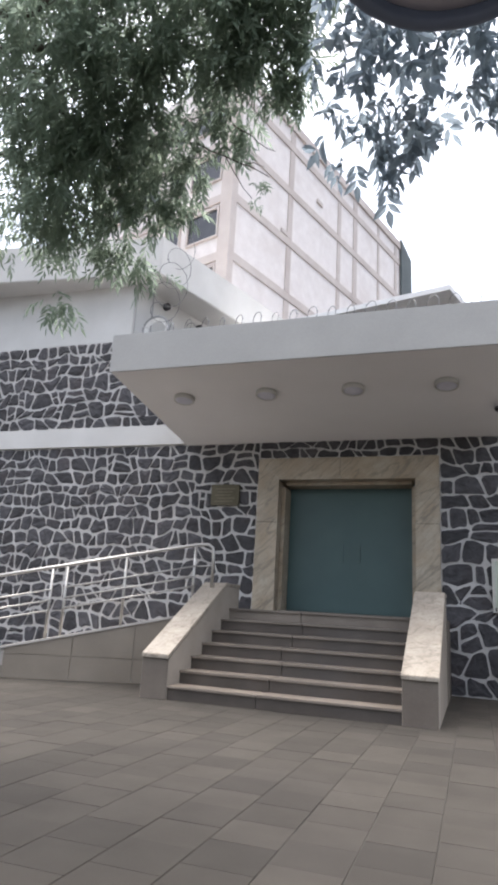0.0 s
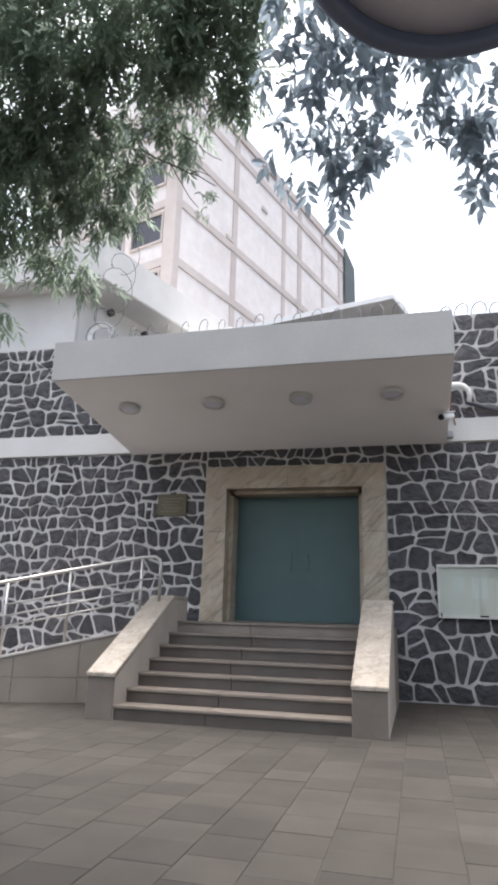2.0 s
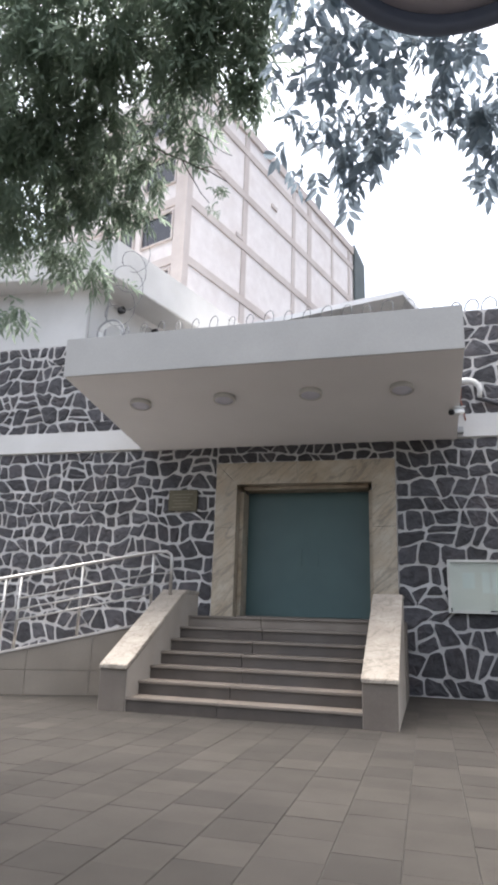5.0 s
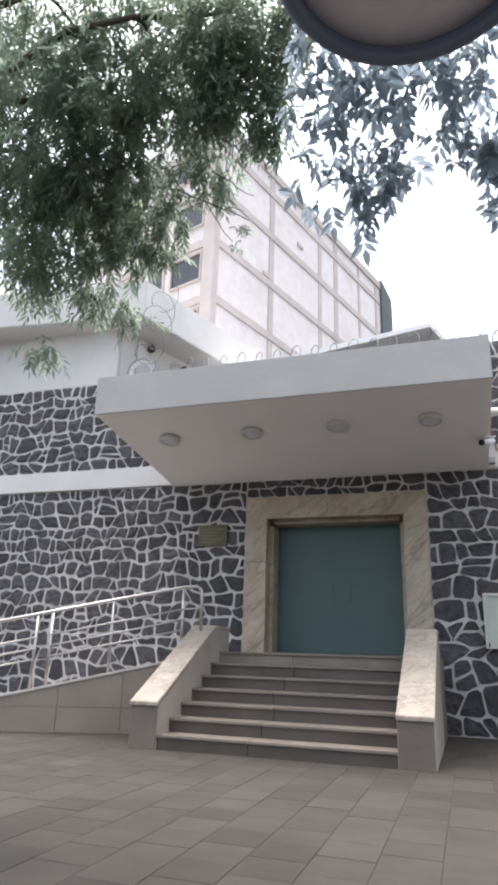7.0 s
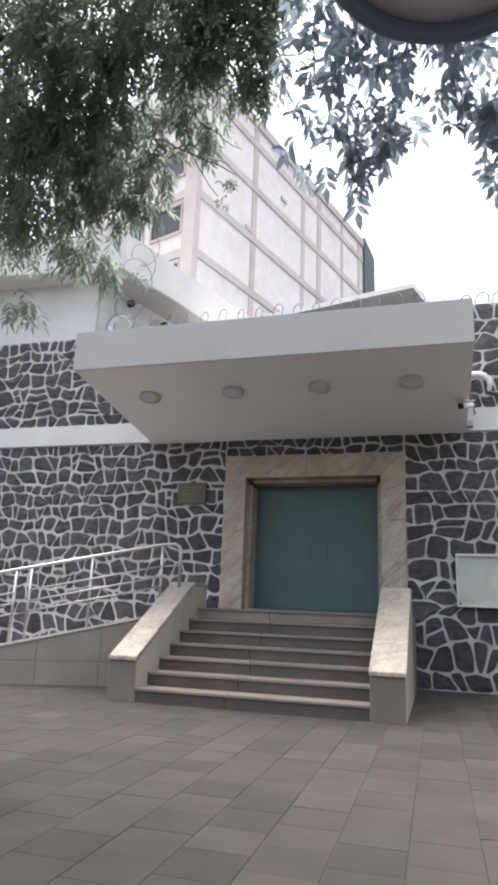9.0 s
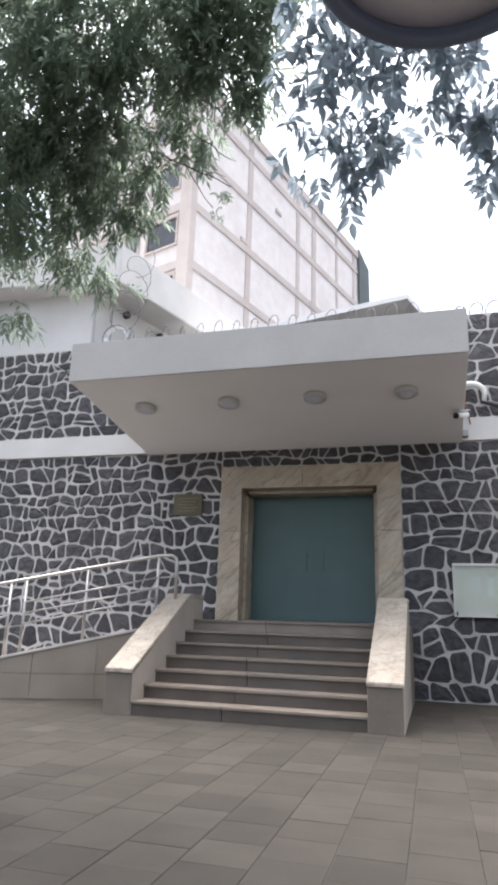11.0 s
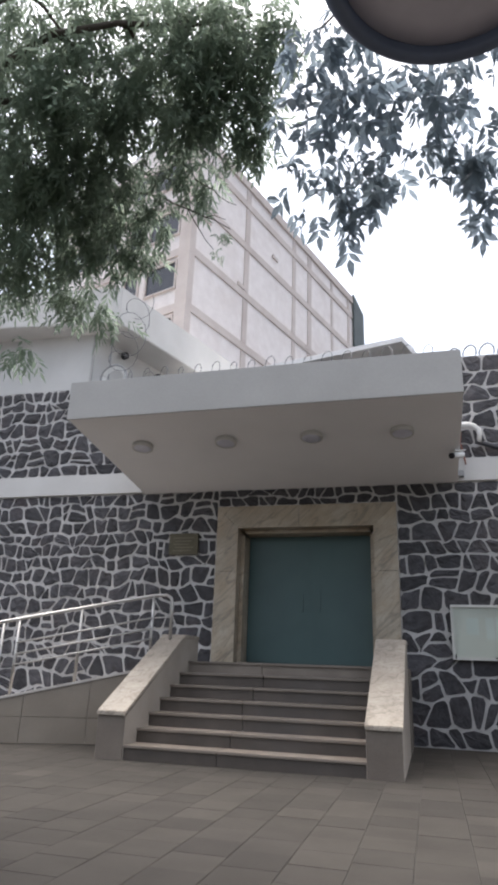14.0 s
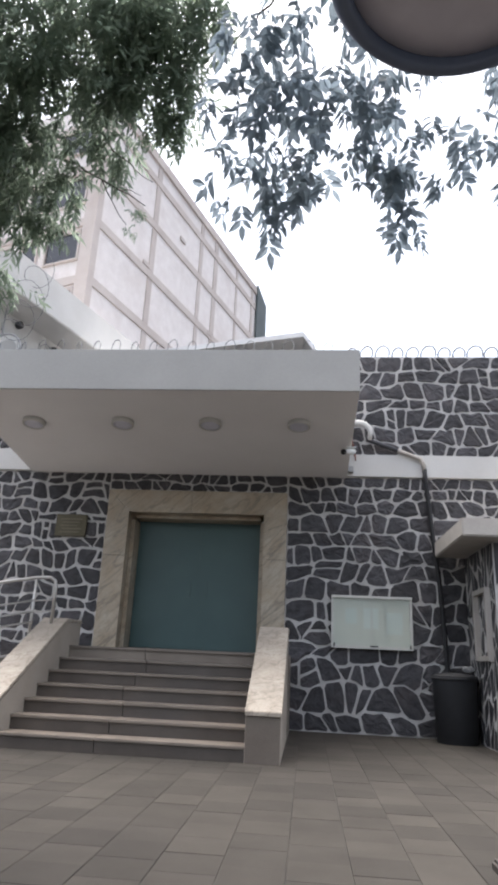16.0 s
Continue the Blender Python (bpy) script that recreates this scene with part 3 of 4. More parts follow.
part("lock", tube(bmesh.new(), [(3.36, -0.115, 1.475), (3.5, -0.115, 1.475)], 0.012, 8), M_BLACK, board, smooth=True)
for x in (BX0 + 0.05, BX1 - 0.05):
    part("catch", boxed(x - 0.012, x + 0.012, -0.12, -0.11, BZ0 + 0.02, BZ0 + 0.09, 0.003), M_BLACK, board)

board.location.y = -0.035

# surveillance camera under the canopy's end, with its arm and cables
cctv = thing("security_camera", "white bullet security camera hung under the canopy's end", "camera")
part("bracket", boxed(2.86, 2.95, -1.36, -1.24, soffit(-1.3) - 0.02, soffit(-1.3) + 0.004, 0.004), M_GREY, cctv)
part("arm", tube(bmesh.new(), [(2.91, -1.3, soffit(-1.3) - 0.01), (2.93, -1.32, 4.75), (2.92, -1.4, 4.73)], 0.022, 10), M_GREY, cctv, smooth=True)
body_ = part("housing", tube(bmesh.new(), [(3.0, -1.38, 4.76), (2.83, -1.56, 4.69)], 0.055, 14), M_WHITE, cctv, smooth=True)
part("lens", tube(bmesh.new(), [(2.83, -1.56, 4.69), (2.8, -1.59, 4.678)], 0.05, 14), M_BLACK, body_, smooth=True)
part("hood", prism(bmesh.new(), [(3.06, -1.4, 4.83), (2.98, -1.31, 4.83), (2.79, -1.56, 4.75), (2.87, -1.64, 4.75)], (0, 0, 0.012)), M_WHITE, cctv)
part("junction_box", boxed(2.97, 3.08, -0.19, -0.072, 4.72, 4.84, 0.01), M_GREY, cctv, "grey junction box on the white band")
tagged(part("drain_spout", tube(bmesh.new(), [(2.97, -0.16, 5.74), (3.2, -0.16, 5.75), (3.32, -0.16, 5.72), (3.4, -0.16, 5.64), (3.42, -0.15, 5.55), (3.4, -0.14, 5.4)], 0.072, 16, 0.042), M_PIPE, None, smooth=True), "fat white plastic drain elbow beside the canopy", "pipe")
tagged(part("cable", tube(bmesh.new(), [(3.08, -0.12, 5.62), (3.06, -0.09, 5.4), (3.1, -0.11, 5.2), (3.13, -0.12, 4.97)], 0.014, 6), M_RUST, None, smooth=True), "thin rusty red cable down to the security camera", "cable")
# Slate black here stands in for the shadow along the conduit.
tagged(part("conduit", tube(bmesh.new(), [(3.34, -0.12, 5.42), (3.62, -0.1, 5.33), (3.95, -0.1, 5.2)], 0.045, 10), M_SLATE, None, smooth=True), "conduit from the spout across the stones, its shadow painted in dark", "conduit")
tagged(part("conduit", tube(bmesh.new(), [(3.95, -0.1, 5.2), (4.2, -0.115, 5.1), (4.38, -0.12, 5.03), (4.43, -0.13, 4.94), (4.45, -0.13, 4.8)], 0.042, 10), M_EDGE, None, smooth=True), "pale conduit bent over the white band", "conduit")
tagged(part("drainpipe", tube(bmesh.new(), [(4.45, -0.13, 4.82), (4.47, -0.1, 4.6), (4.58, -0.09, 3.3), (4.66, -0.09, 2.4), (4.72, -0.09, 0.9), (4.74, -0.09, 0.1)], 0.042, 12), M_BLACK, None, smooth=True), "dark drainpipe running down the stone wall", "pipe")


def razor_wire(points, radius, turns, label, name="razor_wire", r=0.008, squash=1.0):
    """A coil along a line."""
    p0, p1 = Vector(points[0]), Vector(points[1])
    d = (p1 - p0).normalized()
    u = d.cross(Vector((0, 0, 1))).normalized()
    w_ = u.cross(d)
    rng = random.Random(len(label) + turns)
    pts = []
    for i in range(turns * 14 + 1):
        a = 2 * math.pi * i / 14
        k = i / (turns * 14)
        rad = radius * (1 + 0.12 * math.sin(a * 0.31 + turns) + rng.uniform(-0.02, 0.02))
        pts.append(p0.lerp(p1, k) + rad * (math.cos(a) * (0.4 * u * squash + 0.85 * d) + math.sin(a) * w_))
    t = thing(name, label, "razor wire")
    part("coil", tube(bmesh.new(), pts, r, 6), M_WIRE, t)
    bm = bmesh.new()
    for i in range(3, len(pts) - 3, 2):
        q, dd = pts[i], (pts[i + 1] - pts[i - 1]).normalized()
        s = dd.cross(Vector((0, 0, 1)))
        s = s.normalized() if s.length > 0.01 else Vector((1, 0, 0))
        box_ = [bm.verts.new(q + 0.028 * dd), bm.verts.new(q + 0.02 * s), bm.verts.new(q - 0.028 * dd), bm.verts.new(q - 0.02 * s), bm.verts.new(q + Vector((0, 0, 0.006)))]
        for a_, b_ in ((0, 1), (1, 2), (2, 3), (3, 0)):
            bm.faces.new((box_[a_], box_[b_], box_[4]))
    tagged(part("barbs", bm, M_WIRE, t), kind="stuff")
    return t


razor_wire([(-4.4, 0.28, 7.56), (2.9, 0.28, 7.56)], 0.25, 17, "coil of galvanised razor wire on the wall behind the canopy")
razor_wire([(3.0, 0.2, 7.4), (10.4, 0.2, 7.4)], 0.23, 23, "long coil of galvanised razor wire along the wall top", r=0.017)

# ---- upper white annex ----
SD = Vector((math.sin(radians(18)), math.cos(radians(18)), 0))
SN = Vector((SD.y, -SD.x, 0))
annex = thing("annex_building", "white painted upper annex with overhanging flat roof", "building")
A_ = Vector((-5.78, 1.0, 0))
B_ = A_ + 9 * SD
a = bmesh.new()
prism(a, [(-15.5, 0.6, 0), (A_.x, A_.y, 0), (B_.x, B_.y, 0), (-15.5, B_.y, 0)], (0, 0, 9.36))
part("wall", a, M_PAINT, annex)
F = Vector((-4.9, 0.55, 0))
G = F + 9.5 * SD
r_ = bmesh.new()
prism(r_, [(-15.6, -0.6, 9.33), (F.x, F.y, 9.33), (G.x, G.y, 9.33), (-15.6, G.y, 9.33)], (0, 0, 1.05), 0.02)
part("roof_slab", r_, M_PAINT, annex)
part("corner_pipe", tube(bmesh.new(), [A_ + SD * 0.35 + SN * 0.28 + Vector((0, 0, 7.0)), A_ + SD * 0.35 + SN * 0.28 + Vector((0, 0, 9.33))], 0.022, 8), M_GREY, annex, smooth=True)
part("corner_trim", prism(bmesh.new(), [A_ + Vector((-0.02, -0.02, 7.0)), A_ + Vector((0.03, -0.02, 7.0)), A_ + Vector((0.03, 0.04, 7.0))], (0, 0, 2.33)), M_CANOPY, annex)
for s, z in ((1.05, 9.15), (2.42, 9.06)):
    c = A_ + SD * s + SN * 0.02 + Vector((0, 0, z))
    part("wall_vent", tube(bmesh.new(), [c, c + SN * 0.12], 0.1, 14), M_BLACK, annex, smooth=True)
coil_c = Vector((-5.06, 0.9, 7.97))
coil = thing("cable_coil", "thick grey cable coil hung beside the annex wall", "cable")
for k in range(3):
    rad = 0.36 - 0.045 * k
    part("loop", tube(bmesh.new(), [coil_c + Vector((rad * math.cos(q), 0.03 * k, rad * 0.95 * math.sin(q))) for q in (2 * math.pi * i / 32 for i in range(33))], 0.026, 8, closed_ends=False), (M_GREY, M_WHITE, M_WHITE)[k], coil, smooth=True)
part("hook", tube(bmesh.new(), [coil_c + Vector((0, 0, 0.34)), coil_c + Vector((0, 0.1, 0.42)), coil_c + Vector((-0.1, 0.35, 0.42))], 0.015, 6), M_GREY, coil)
part("stay", tube(bmesh.new(), [coil_c + Vector((0, 0.05, -0.33)), coil_c + Vector((0, -0.5, -0.64))], 0.015, 6), M_GREY, coil)
razor_wire([F + SN * 0.1 + SD * 0.1 + Vector((0, 0, 8.1)), F + SN * 0.15 + SD * 0.6 + Vector((0, 0, 10.3))], 0.42, 4, "loose loops of razor wire on the annex corner", squash=1.0)
razor_wire([(-4.6, 0.5, 7.75), F + SD * 3.2 + SN * 0.3 + Vector((0, 0, 8.6))], 0.28, 4, "loose razor wire along the annex side wall")

# ---- shed roof behind the wall ----
shed = thing("shed", "white sheet metal shed roof behind the wall", "shed")
part("roof_sheet", prism(bmesh.new(), [(-4.5, 3.0, 8.5), (2.0, 3.0, 9.4), (2.0, 3.0, 9.46), (-4.5, 3.0, 8.56)], (0, 5, 0)), M_ROOF, shed)
part("roof_sheet", prism(bmesh.new(), [(2.0, 3.0, 9.4), (2.3, 3.0, 8.93), (2.34, 3.0, 8.96), (2.0, 3.0, 9.46)], (0, 5, 0)), M_ROOF, shed)
part("verge_board", prism(bmesh.new(), [(-4.5, 2.94, 8.44), (2.0, 2.94, 9.33), (2.0, 2.94, 9.47), (-4.5, 2.94, 8.57)], (0, 0.05, 0)), M_ROOF, shed)
part("verge_board", prism(bmesh.new(), [(2.003, 2.94, 9.33), (2.3, 2.94, 8.88), (2.38, 2.94, 8.93), (2.003, 2.94, 9.47)], (0, 0.05, 0)), M_ROOF, shed)
part("wall", boxed(0.9, 2.0, 3.9, 7.5, 0, 8.95), M_GREY, shed)
for x in (0.4, -1.2, -2.8):
    part("bracket", boxed(x - 0.03, x + 0.03, 2.95, 7.6, 8.42 + 0.138 * (x + 4.5), 8.49 + 0.138 * (x + 4.5)), M_ROOF, shed)
part("wall", boxed(-4.2, 0.88, 4.2, 7.5, 0, 8.45), M_GREY, shed)

# ---- tall building behind ----
tower = thing("tall_building", "tall whitewashed block building with bare concrete frame", "building")
C_ = Vector((-6.918, 9.647, 0))
ROOF = 25.15


def on_side(s, z, out=0.0):
    return C_ + s * SD + out * SN + Vector((0, 0, z))


def on_front(s, z, out=0.0):
    return C_ + s * SN - out * SD + Vector((0, 0, z))


t = bmesh.new()
depth = 9.0
prism(t, [on_side(0.06, 0, -0.04), on_side(17.9, 0, -0.04), on_side(17.9, 0, -depth), on_side(0.06, 0, -depth)], (0, 0, ROOF))
part("wall", t, M_BLOCK, tower)
LEVELS = (4.4, 7.2, 10.0, 12.8, 15.6, 18.42, 21.22, 23.75)


def plate(pts, out_vec, name, material, bevel=0.0):
    return part(name, prism(bmesh.new(), pts, out_vec, bevel), material, tower)


for z in LEVELS:
    plate([on_side(0.36, z - 0.2, -0.13), on_side(17.88, z - 0.2, -0.13), on_side(17.88, z + 0.2, -0.13), on_side(0.36, z + 0.2, -0.13)], 0.15 * SN, "beam", M_CONC, 0.01)
    plate([on_front(-depth, z - 0.2, -0.13), on_front(-0.36, z - 0.2, -0.13), on_front(-0.36, z + 0.2, -0.13), on_front(-depth, z + 0.2, -0.13)], -0.15 * SD, "beam", M_CONC, 0.01)
plate([on_side(0.36, ROOF - 0.42, -0.13), on_side(17.88, ROOF - 0.42, -0.13), on_side(17.88, ROOF + 0.1, -0.13), on_side(0.36, ROOF + 0.1, -0.13)], 0.2 * SN, "parapet_beam", M_CONC, 0.01)
for s, w_ in ((4.45, 0.2), (9.25, 0.17), (11.1, 0.22), (14.1, 0.12), (16.6, 0.16)):
    for z0, z1 in zip((0, *LEVELS), (*LEVELS, ROOF - 0.2)):
        plate([on_side(s - w_, z0 + 0.205, -0.13), on_side(s + w_, z0 + 0.205, -0.13), on_side(s + w_, z1 - 0.225, -0.13), on_side(s - w_, z1 - 0.225, -0.13)], 0.14 * SN, "column", M_CONC, 0.01)
part("corner_column", prism(bmesh.new(), [on_side(0.355, 0, -0.6), on_side(0.355, 0, 0.03), on_side(-0.03, 0, 0.03), on_side(-0.03, 0, -0.6)], (0, 0, ROOF + 0.08)), M_CONC, tower)
for z in LEVELS:
    if z + 2.5 > ROOF:
        continue
    for s0, s1 in ((-2.4, -0.72), (-3.75, -2.95), (-6.1, -4.5), (-8.4, -6.8)):
        win = part("window", prism(bmesh.new(), [on_front(s0, z + 1.05, -0.065), on_front(s1, z + 1.05, -0.065), on_front(s1, z + 2.35, -0.065), on_front(s0, z + 2.35, -0.065)], -0.02 * SD), M_DARKGLASS, tower, "dark window opening")
        for p0, p1, q0, q1 in ((s0 - 0.08, s1 + 0.08, 0.97, 1.05), (s0 - 0.08, s1 + 0.08, 2.35, 2.46), (s0 - 0.08, s0, 1.05, 2.35), (s1, s1 + 0.08, 1.05, 2.35)):
            part("frame", prism(bmesh.new(), [on_front(p0, z + q0, -0.115), on_front(p1, z + q0, -0.115), on_front(p1, z + q1, -0.115), on_front(p0, z + q1, -0.115)], -0.16 * SD), M_CONC, win)
plate([on_side(17.2, 17, 0.02), on_side(18.9, 17, 0.02), on_side(18.8, ROOF - 0.5, 0.02), on_side(17.2, ROOF + 0.3, 0.02)], 0.12 * SN, "dark_sheet", M_TARP)
for s, z in ((4.2, 18.75), (11.0, 18.5), (1.3, 20.6), (7.3, 22.2)):
    plate([on_side(s - 0.45, z - 0.1, -0.1), on_side(s + 0.1, z - 0.1, -0.1), on_side(s + 0.1, z + 0.1, -0.1), on_side(s - 0.45, z + 0.1, -0.1)], 0.14 * SN, "patch", M_CONC)

# ---- side booth ----
booth = thing("booth", "small entrance booth clad in black slate with flat slab roof", "booth")
KX, KY = 5.12, -1.95
part("core", boxed(KX, 9.5, KY, -0.08, -0.02, 3.11), M_MORTAR, booth)
part("roof_slab", boxed(4.58, 9.9, -2.35, -0.075, 3.115, 3.4, 0.02), M_EDGE, booth, "weathered grey concrete slab")
fr = [(-1.67, -1.59, 1.38, 2.35), (-0.91, -0.83, 1.38, 2.35), (-1.67, -0.83, 1.3, 1.379), (-1.67, -0.83, 2.351, 2.43)]
for y0, y1, z0, z1 in fr:
    part("niche_frame", boxed(KX - 0.09, KX - 0.001, y0, y1, z0, z1, 0.006), M_EDGE, booth, "grey cement niche frame")

bin_ = thing("rubbish_bin", "tall black plastic rubbish bin in the corner", "bin")
part("drum", lathe(bmesh.new(), [(0.31, 0.0), (0.33, 0.02), (0.365, 0.95), (0.37, 1.0)], (4.72, -0.58, -0.012), 28), M_BLACK, bin_, smooth=True)
part("rim", lathe(bmesh.new(), [(0.37, 0.985), (0.388, 0.99), (0.388, 1.03), (0.37, 1.035)], (4.72, -0.58, -0.01), 28), M_BLACK, bin_, smooth=True)
part("lid", lathe(bmesh.new(), [(0.375, 1.027), (0.37, 1.06), (0.2, 1.1), (0.02, 1.11)], (4.72, -0.58, -0.01), 28), M_BLACK, bin_, smooth=True)
bag = thing("rubbish_bag", "crumpled grey plastic bag on the bin", "bag")
bb = bmesh.new()
bmesh.ops.create_icosphere(bb, subdivisions=3, radius=0.1, matrix=Matrix.Translation((5.0, -0.4, 1.16)))
for v in bb.verts:
    k = noise.noise(v.co * 14) * 0.035
    v.co += (v.co - Vector((5.0, -0.4, 1.16))).normalized() * k
    v.co.z = 1.16 + (v.co.z - 1.16) * 0.6
part("bag_body", bb, M_GREY, bag)

# ---- guessed bench and unidentified overhead disc near the camera ----
# Bench is made up; only a small dark end of unknown kind is known.
bench = thing("bench", "made-up dark bench in place of a small unidentified dark shape", "bench")
for i in range(3):
    part("seat_plank", boxed(3.05, 4.7, -9.75 + 0.15 * i, -9.62 + 0.15 * i, 0.4, 0.45, 0.012), M_WOOD, bench)
for x in (3.2, 4.4):
    part("leg", boxed(x, x + 0.1, -9.73, -9.34, -0.012, 0.398, 0.01), M_WOOD, bench)

bench.location.x = -0.06

# Unidentified near disc, built as a lamp head.
lamp = thing("near_disc", "unidentified round dark blue rimmed disc with pale underside on an added arm and pole", "street lamp")
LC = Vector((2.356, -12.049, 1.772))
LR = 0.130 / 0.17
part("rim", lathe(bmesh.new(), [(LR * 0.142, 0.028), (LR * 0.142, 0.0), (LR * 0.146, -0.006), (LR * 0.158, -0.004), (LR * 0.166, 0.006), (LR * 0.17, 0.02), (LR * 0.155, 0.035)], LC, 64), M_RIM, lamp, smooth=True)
part("diffuser", lathe(bmesh.new(), [(LR * 0.141, 0.03), (LR * 0.141, 0.008), (LR * 0.1, 0.004), (LR * 0.02, 0.002)], LC, 64), M_DISC, lamp, smooth=True)
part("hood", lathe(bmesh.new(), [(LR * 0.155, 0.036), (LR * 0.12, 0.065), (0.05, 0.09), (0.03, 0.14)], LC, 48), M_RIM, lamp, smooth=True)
# Arm, pole and base are added, mostly unseen, to hold up the disc.
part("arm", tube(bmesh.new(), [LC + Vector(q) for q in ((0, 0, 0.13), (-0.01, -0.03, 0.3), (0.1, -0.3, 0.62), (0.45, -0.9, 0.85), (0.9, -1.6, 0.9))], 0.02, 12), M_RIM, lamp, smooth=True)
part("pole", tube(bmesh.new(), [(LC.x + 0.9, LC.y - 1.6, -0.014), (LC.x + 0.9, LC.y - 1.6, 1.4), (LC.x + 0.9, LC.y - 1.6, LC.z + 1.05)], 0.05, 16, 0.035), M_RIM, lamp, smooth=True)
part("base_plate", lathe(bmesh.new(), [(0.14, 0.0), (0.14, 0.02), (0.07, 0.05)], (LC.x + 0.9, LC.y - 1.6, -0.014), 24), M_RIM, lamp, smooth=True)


# ---- trees ----
def leaflet(length, width, folded, rich):
    """Vertices and faces of one leaf along +x."""
    if rich:
        v = [(0, 0, 0), (0.3, 0.5, folded), (0.62, 0.42, folded), (1, 0, -0.1), (0.62, -0.42, folded), (0.3, -0.5, folded), (0.5, 0, 0)]
        f = [(0, 6, 1), (1, 6, 2), (2, 6, 3), (3, 6, 4), (4, 6, 5), (5, 6, 0)]
    else:
        v = [(0, 0, 0), (0.45, 0.5, folded), (1, 0, -0.08), (0.45, -0.5, folded)]
        f = [(0, 2, 1), (0, 3, 2)]
    v = np.array(v, float)
    v[:, 0] *= length
    v[:, 1] *= width
    v[:, 2] *= length
    return v, f


def sprig(rng, pairs, length, width, spread, rich):
    """A feathered leaf: pairs of leaflets along a drooping stalk, in its own axes with the stalk along +x."""
    vs, fs, n = [], [], 0
    stalk = pairs * length * 0.42
    for i in range(pairs * 2 + 1):
        k = (i // 2 + 0.6) / (pairs + 0.4)
        side = 0 if i == pairs * 2 else (1 if i % 2 else -1)
        k = 1.0 if side == 0 else k
        v, f = leaflet(length * rng.uniform(0.8, 1.15), width * rng.uniform(0.85, 1.15), rng.uniform(-0.06, 0.12), rich)
        e = Euler((rng.uniform(-0.5, 0.5), rng.uniform(0.1, 0.8), side * spread * rng.uniform(0.75, 1.2)))
        v = v @ np.array(e.to_matrix()).T
        v += np.array((k * stalk, 0, -0.35 * stalk * k * k))
        vs.append(v)
        fs += [tuple(j + n for j in q) for q in f]
        n += len(v)
    return np.concatenate(vs), fs


def crown(name, parent, rng, blobs, density, kinds, material, right, droop, gaps=-0.22, depth=0.9):
    """Many feathered leaves hung in a cluster of uneven clumps."""
    vs, fs, n = [], [], 0
    ahead = Vector((-right.y, right.x, 0))
    for x, y, z, rx, rz, amount in blobs:
        for _ in range(int(amount * density)):
            while True:
                q = Vector((rng.uniform(-1, 1), rng.uniform(-1, 1), rng.uniform(-1, 1)))
                if q.length < 1:
                    break
            p = Vector((x, y, z)) + right * q.x * rx + ahead * q.y * max(rx, rz) * depth + Vector((0, 0, q.z * rz))
            if noise.noise(p * 2.3) < gaps:
                continue
            v, f = kinds[rng.randrange(len(kinds))]
            e = Euler((rng.uniform(-0.5, 0.5), rng.gauss(droop, 0.35), rng.uniform(0, 6.283)))
            v = v * rng.uniform(0.8, 1.2) @ np.array(e.to_matrix()).T + np.array(p)
            vs.append(v)
            fs += [tuple(j + n for j in t_) for t_ in f]
            n += len(v)
    me = bpy.data.meshes.new(name)
    me.from_pydata(np.concatenate(vs).tolist(), [], fs)
    me.materials.append(material)
    ob = new(name, me)
    ob.parent = parent
    return tagged(ob, kind="stuff")


def limb(parent, rng, p0, p1, r0, r1, sag=0.0, wander=0.08, name="limb", steps=8):
    p0, p1 = Vector(p0), Vector(p1)
    pts = []
    for i in range(steps + 1):
        k = i / steps
        q = p0.lerp(p1, k) + Vector((0, 0, sag * 4 * k * (1 - k)))
        if 0 < i < steps:
            q += Vector([rng.uniform(-wander, wander) for _ in range(3)])
        pts.append(q)
    part(name, tube(bmesh.new(), pts, r0, 8, r1), M_BARK, parent, smooth=True)
    return pts


rng = random.Random(5)
R_DIR = Vector((0.962, 0.274, 0))
tree = thing("tree", "leafy street tree with narrow dark green drooping leaves", "tree", "street trees")
part("trunk", tube(bmesh.new(), [(-3.6, -9.9, -0.05), (-3.55, -9.85, 1.2), (-3.62, -9.8, 2.6), (-3.45, -9.7, 4.0), (-3.3, -9.6, 5.2)], 0.22, 14, 0.14), M_BARK, tree, smooth=True)
HUB = (-3.3, -9.6, 5.15)
for end, r in (((1.1, -8.6, 6.5), 0.06), ((0.4, -8.1, 6.1), 0.055), ((-0.3, -8.0, 5.3), 0.045), ((-1.0, -8.3, 7.0), 0.07), ((-1.2, -7.8, 5.0), 0.04), ((0.9, -9.0, 7.1), 0.05)):
    pts = limb(tree, rng, HUB, end, r, 0.012, 0.25, 0.1)
    for i in (3, 5, 6, 7):
        limb(tree, rng, pts[i], pts[i] + Vector((rng.uniform(0.1, 0.9), rng.uniform(-0.4, 0.7), rng.uniform(-0.6, 0.35))), r * 0.35, 0.005, 0.1, 0.05, "twig", 5)
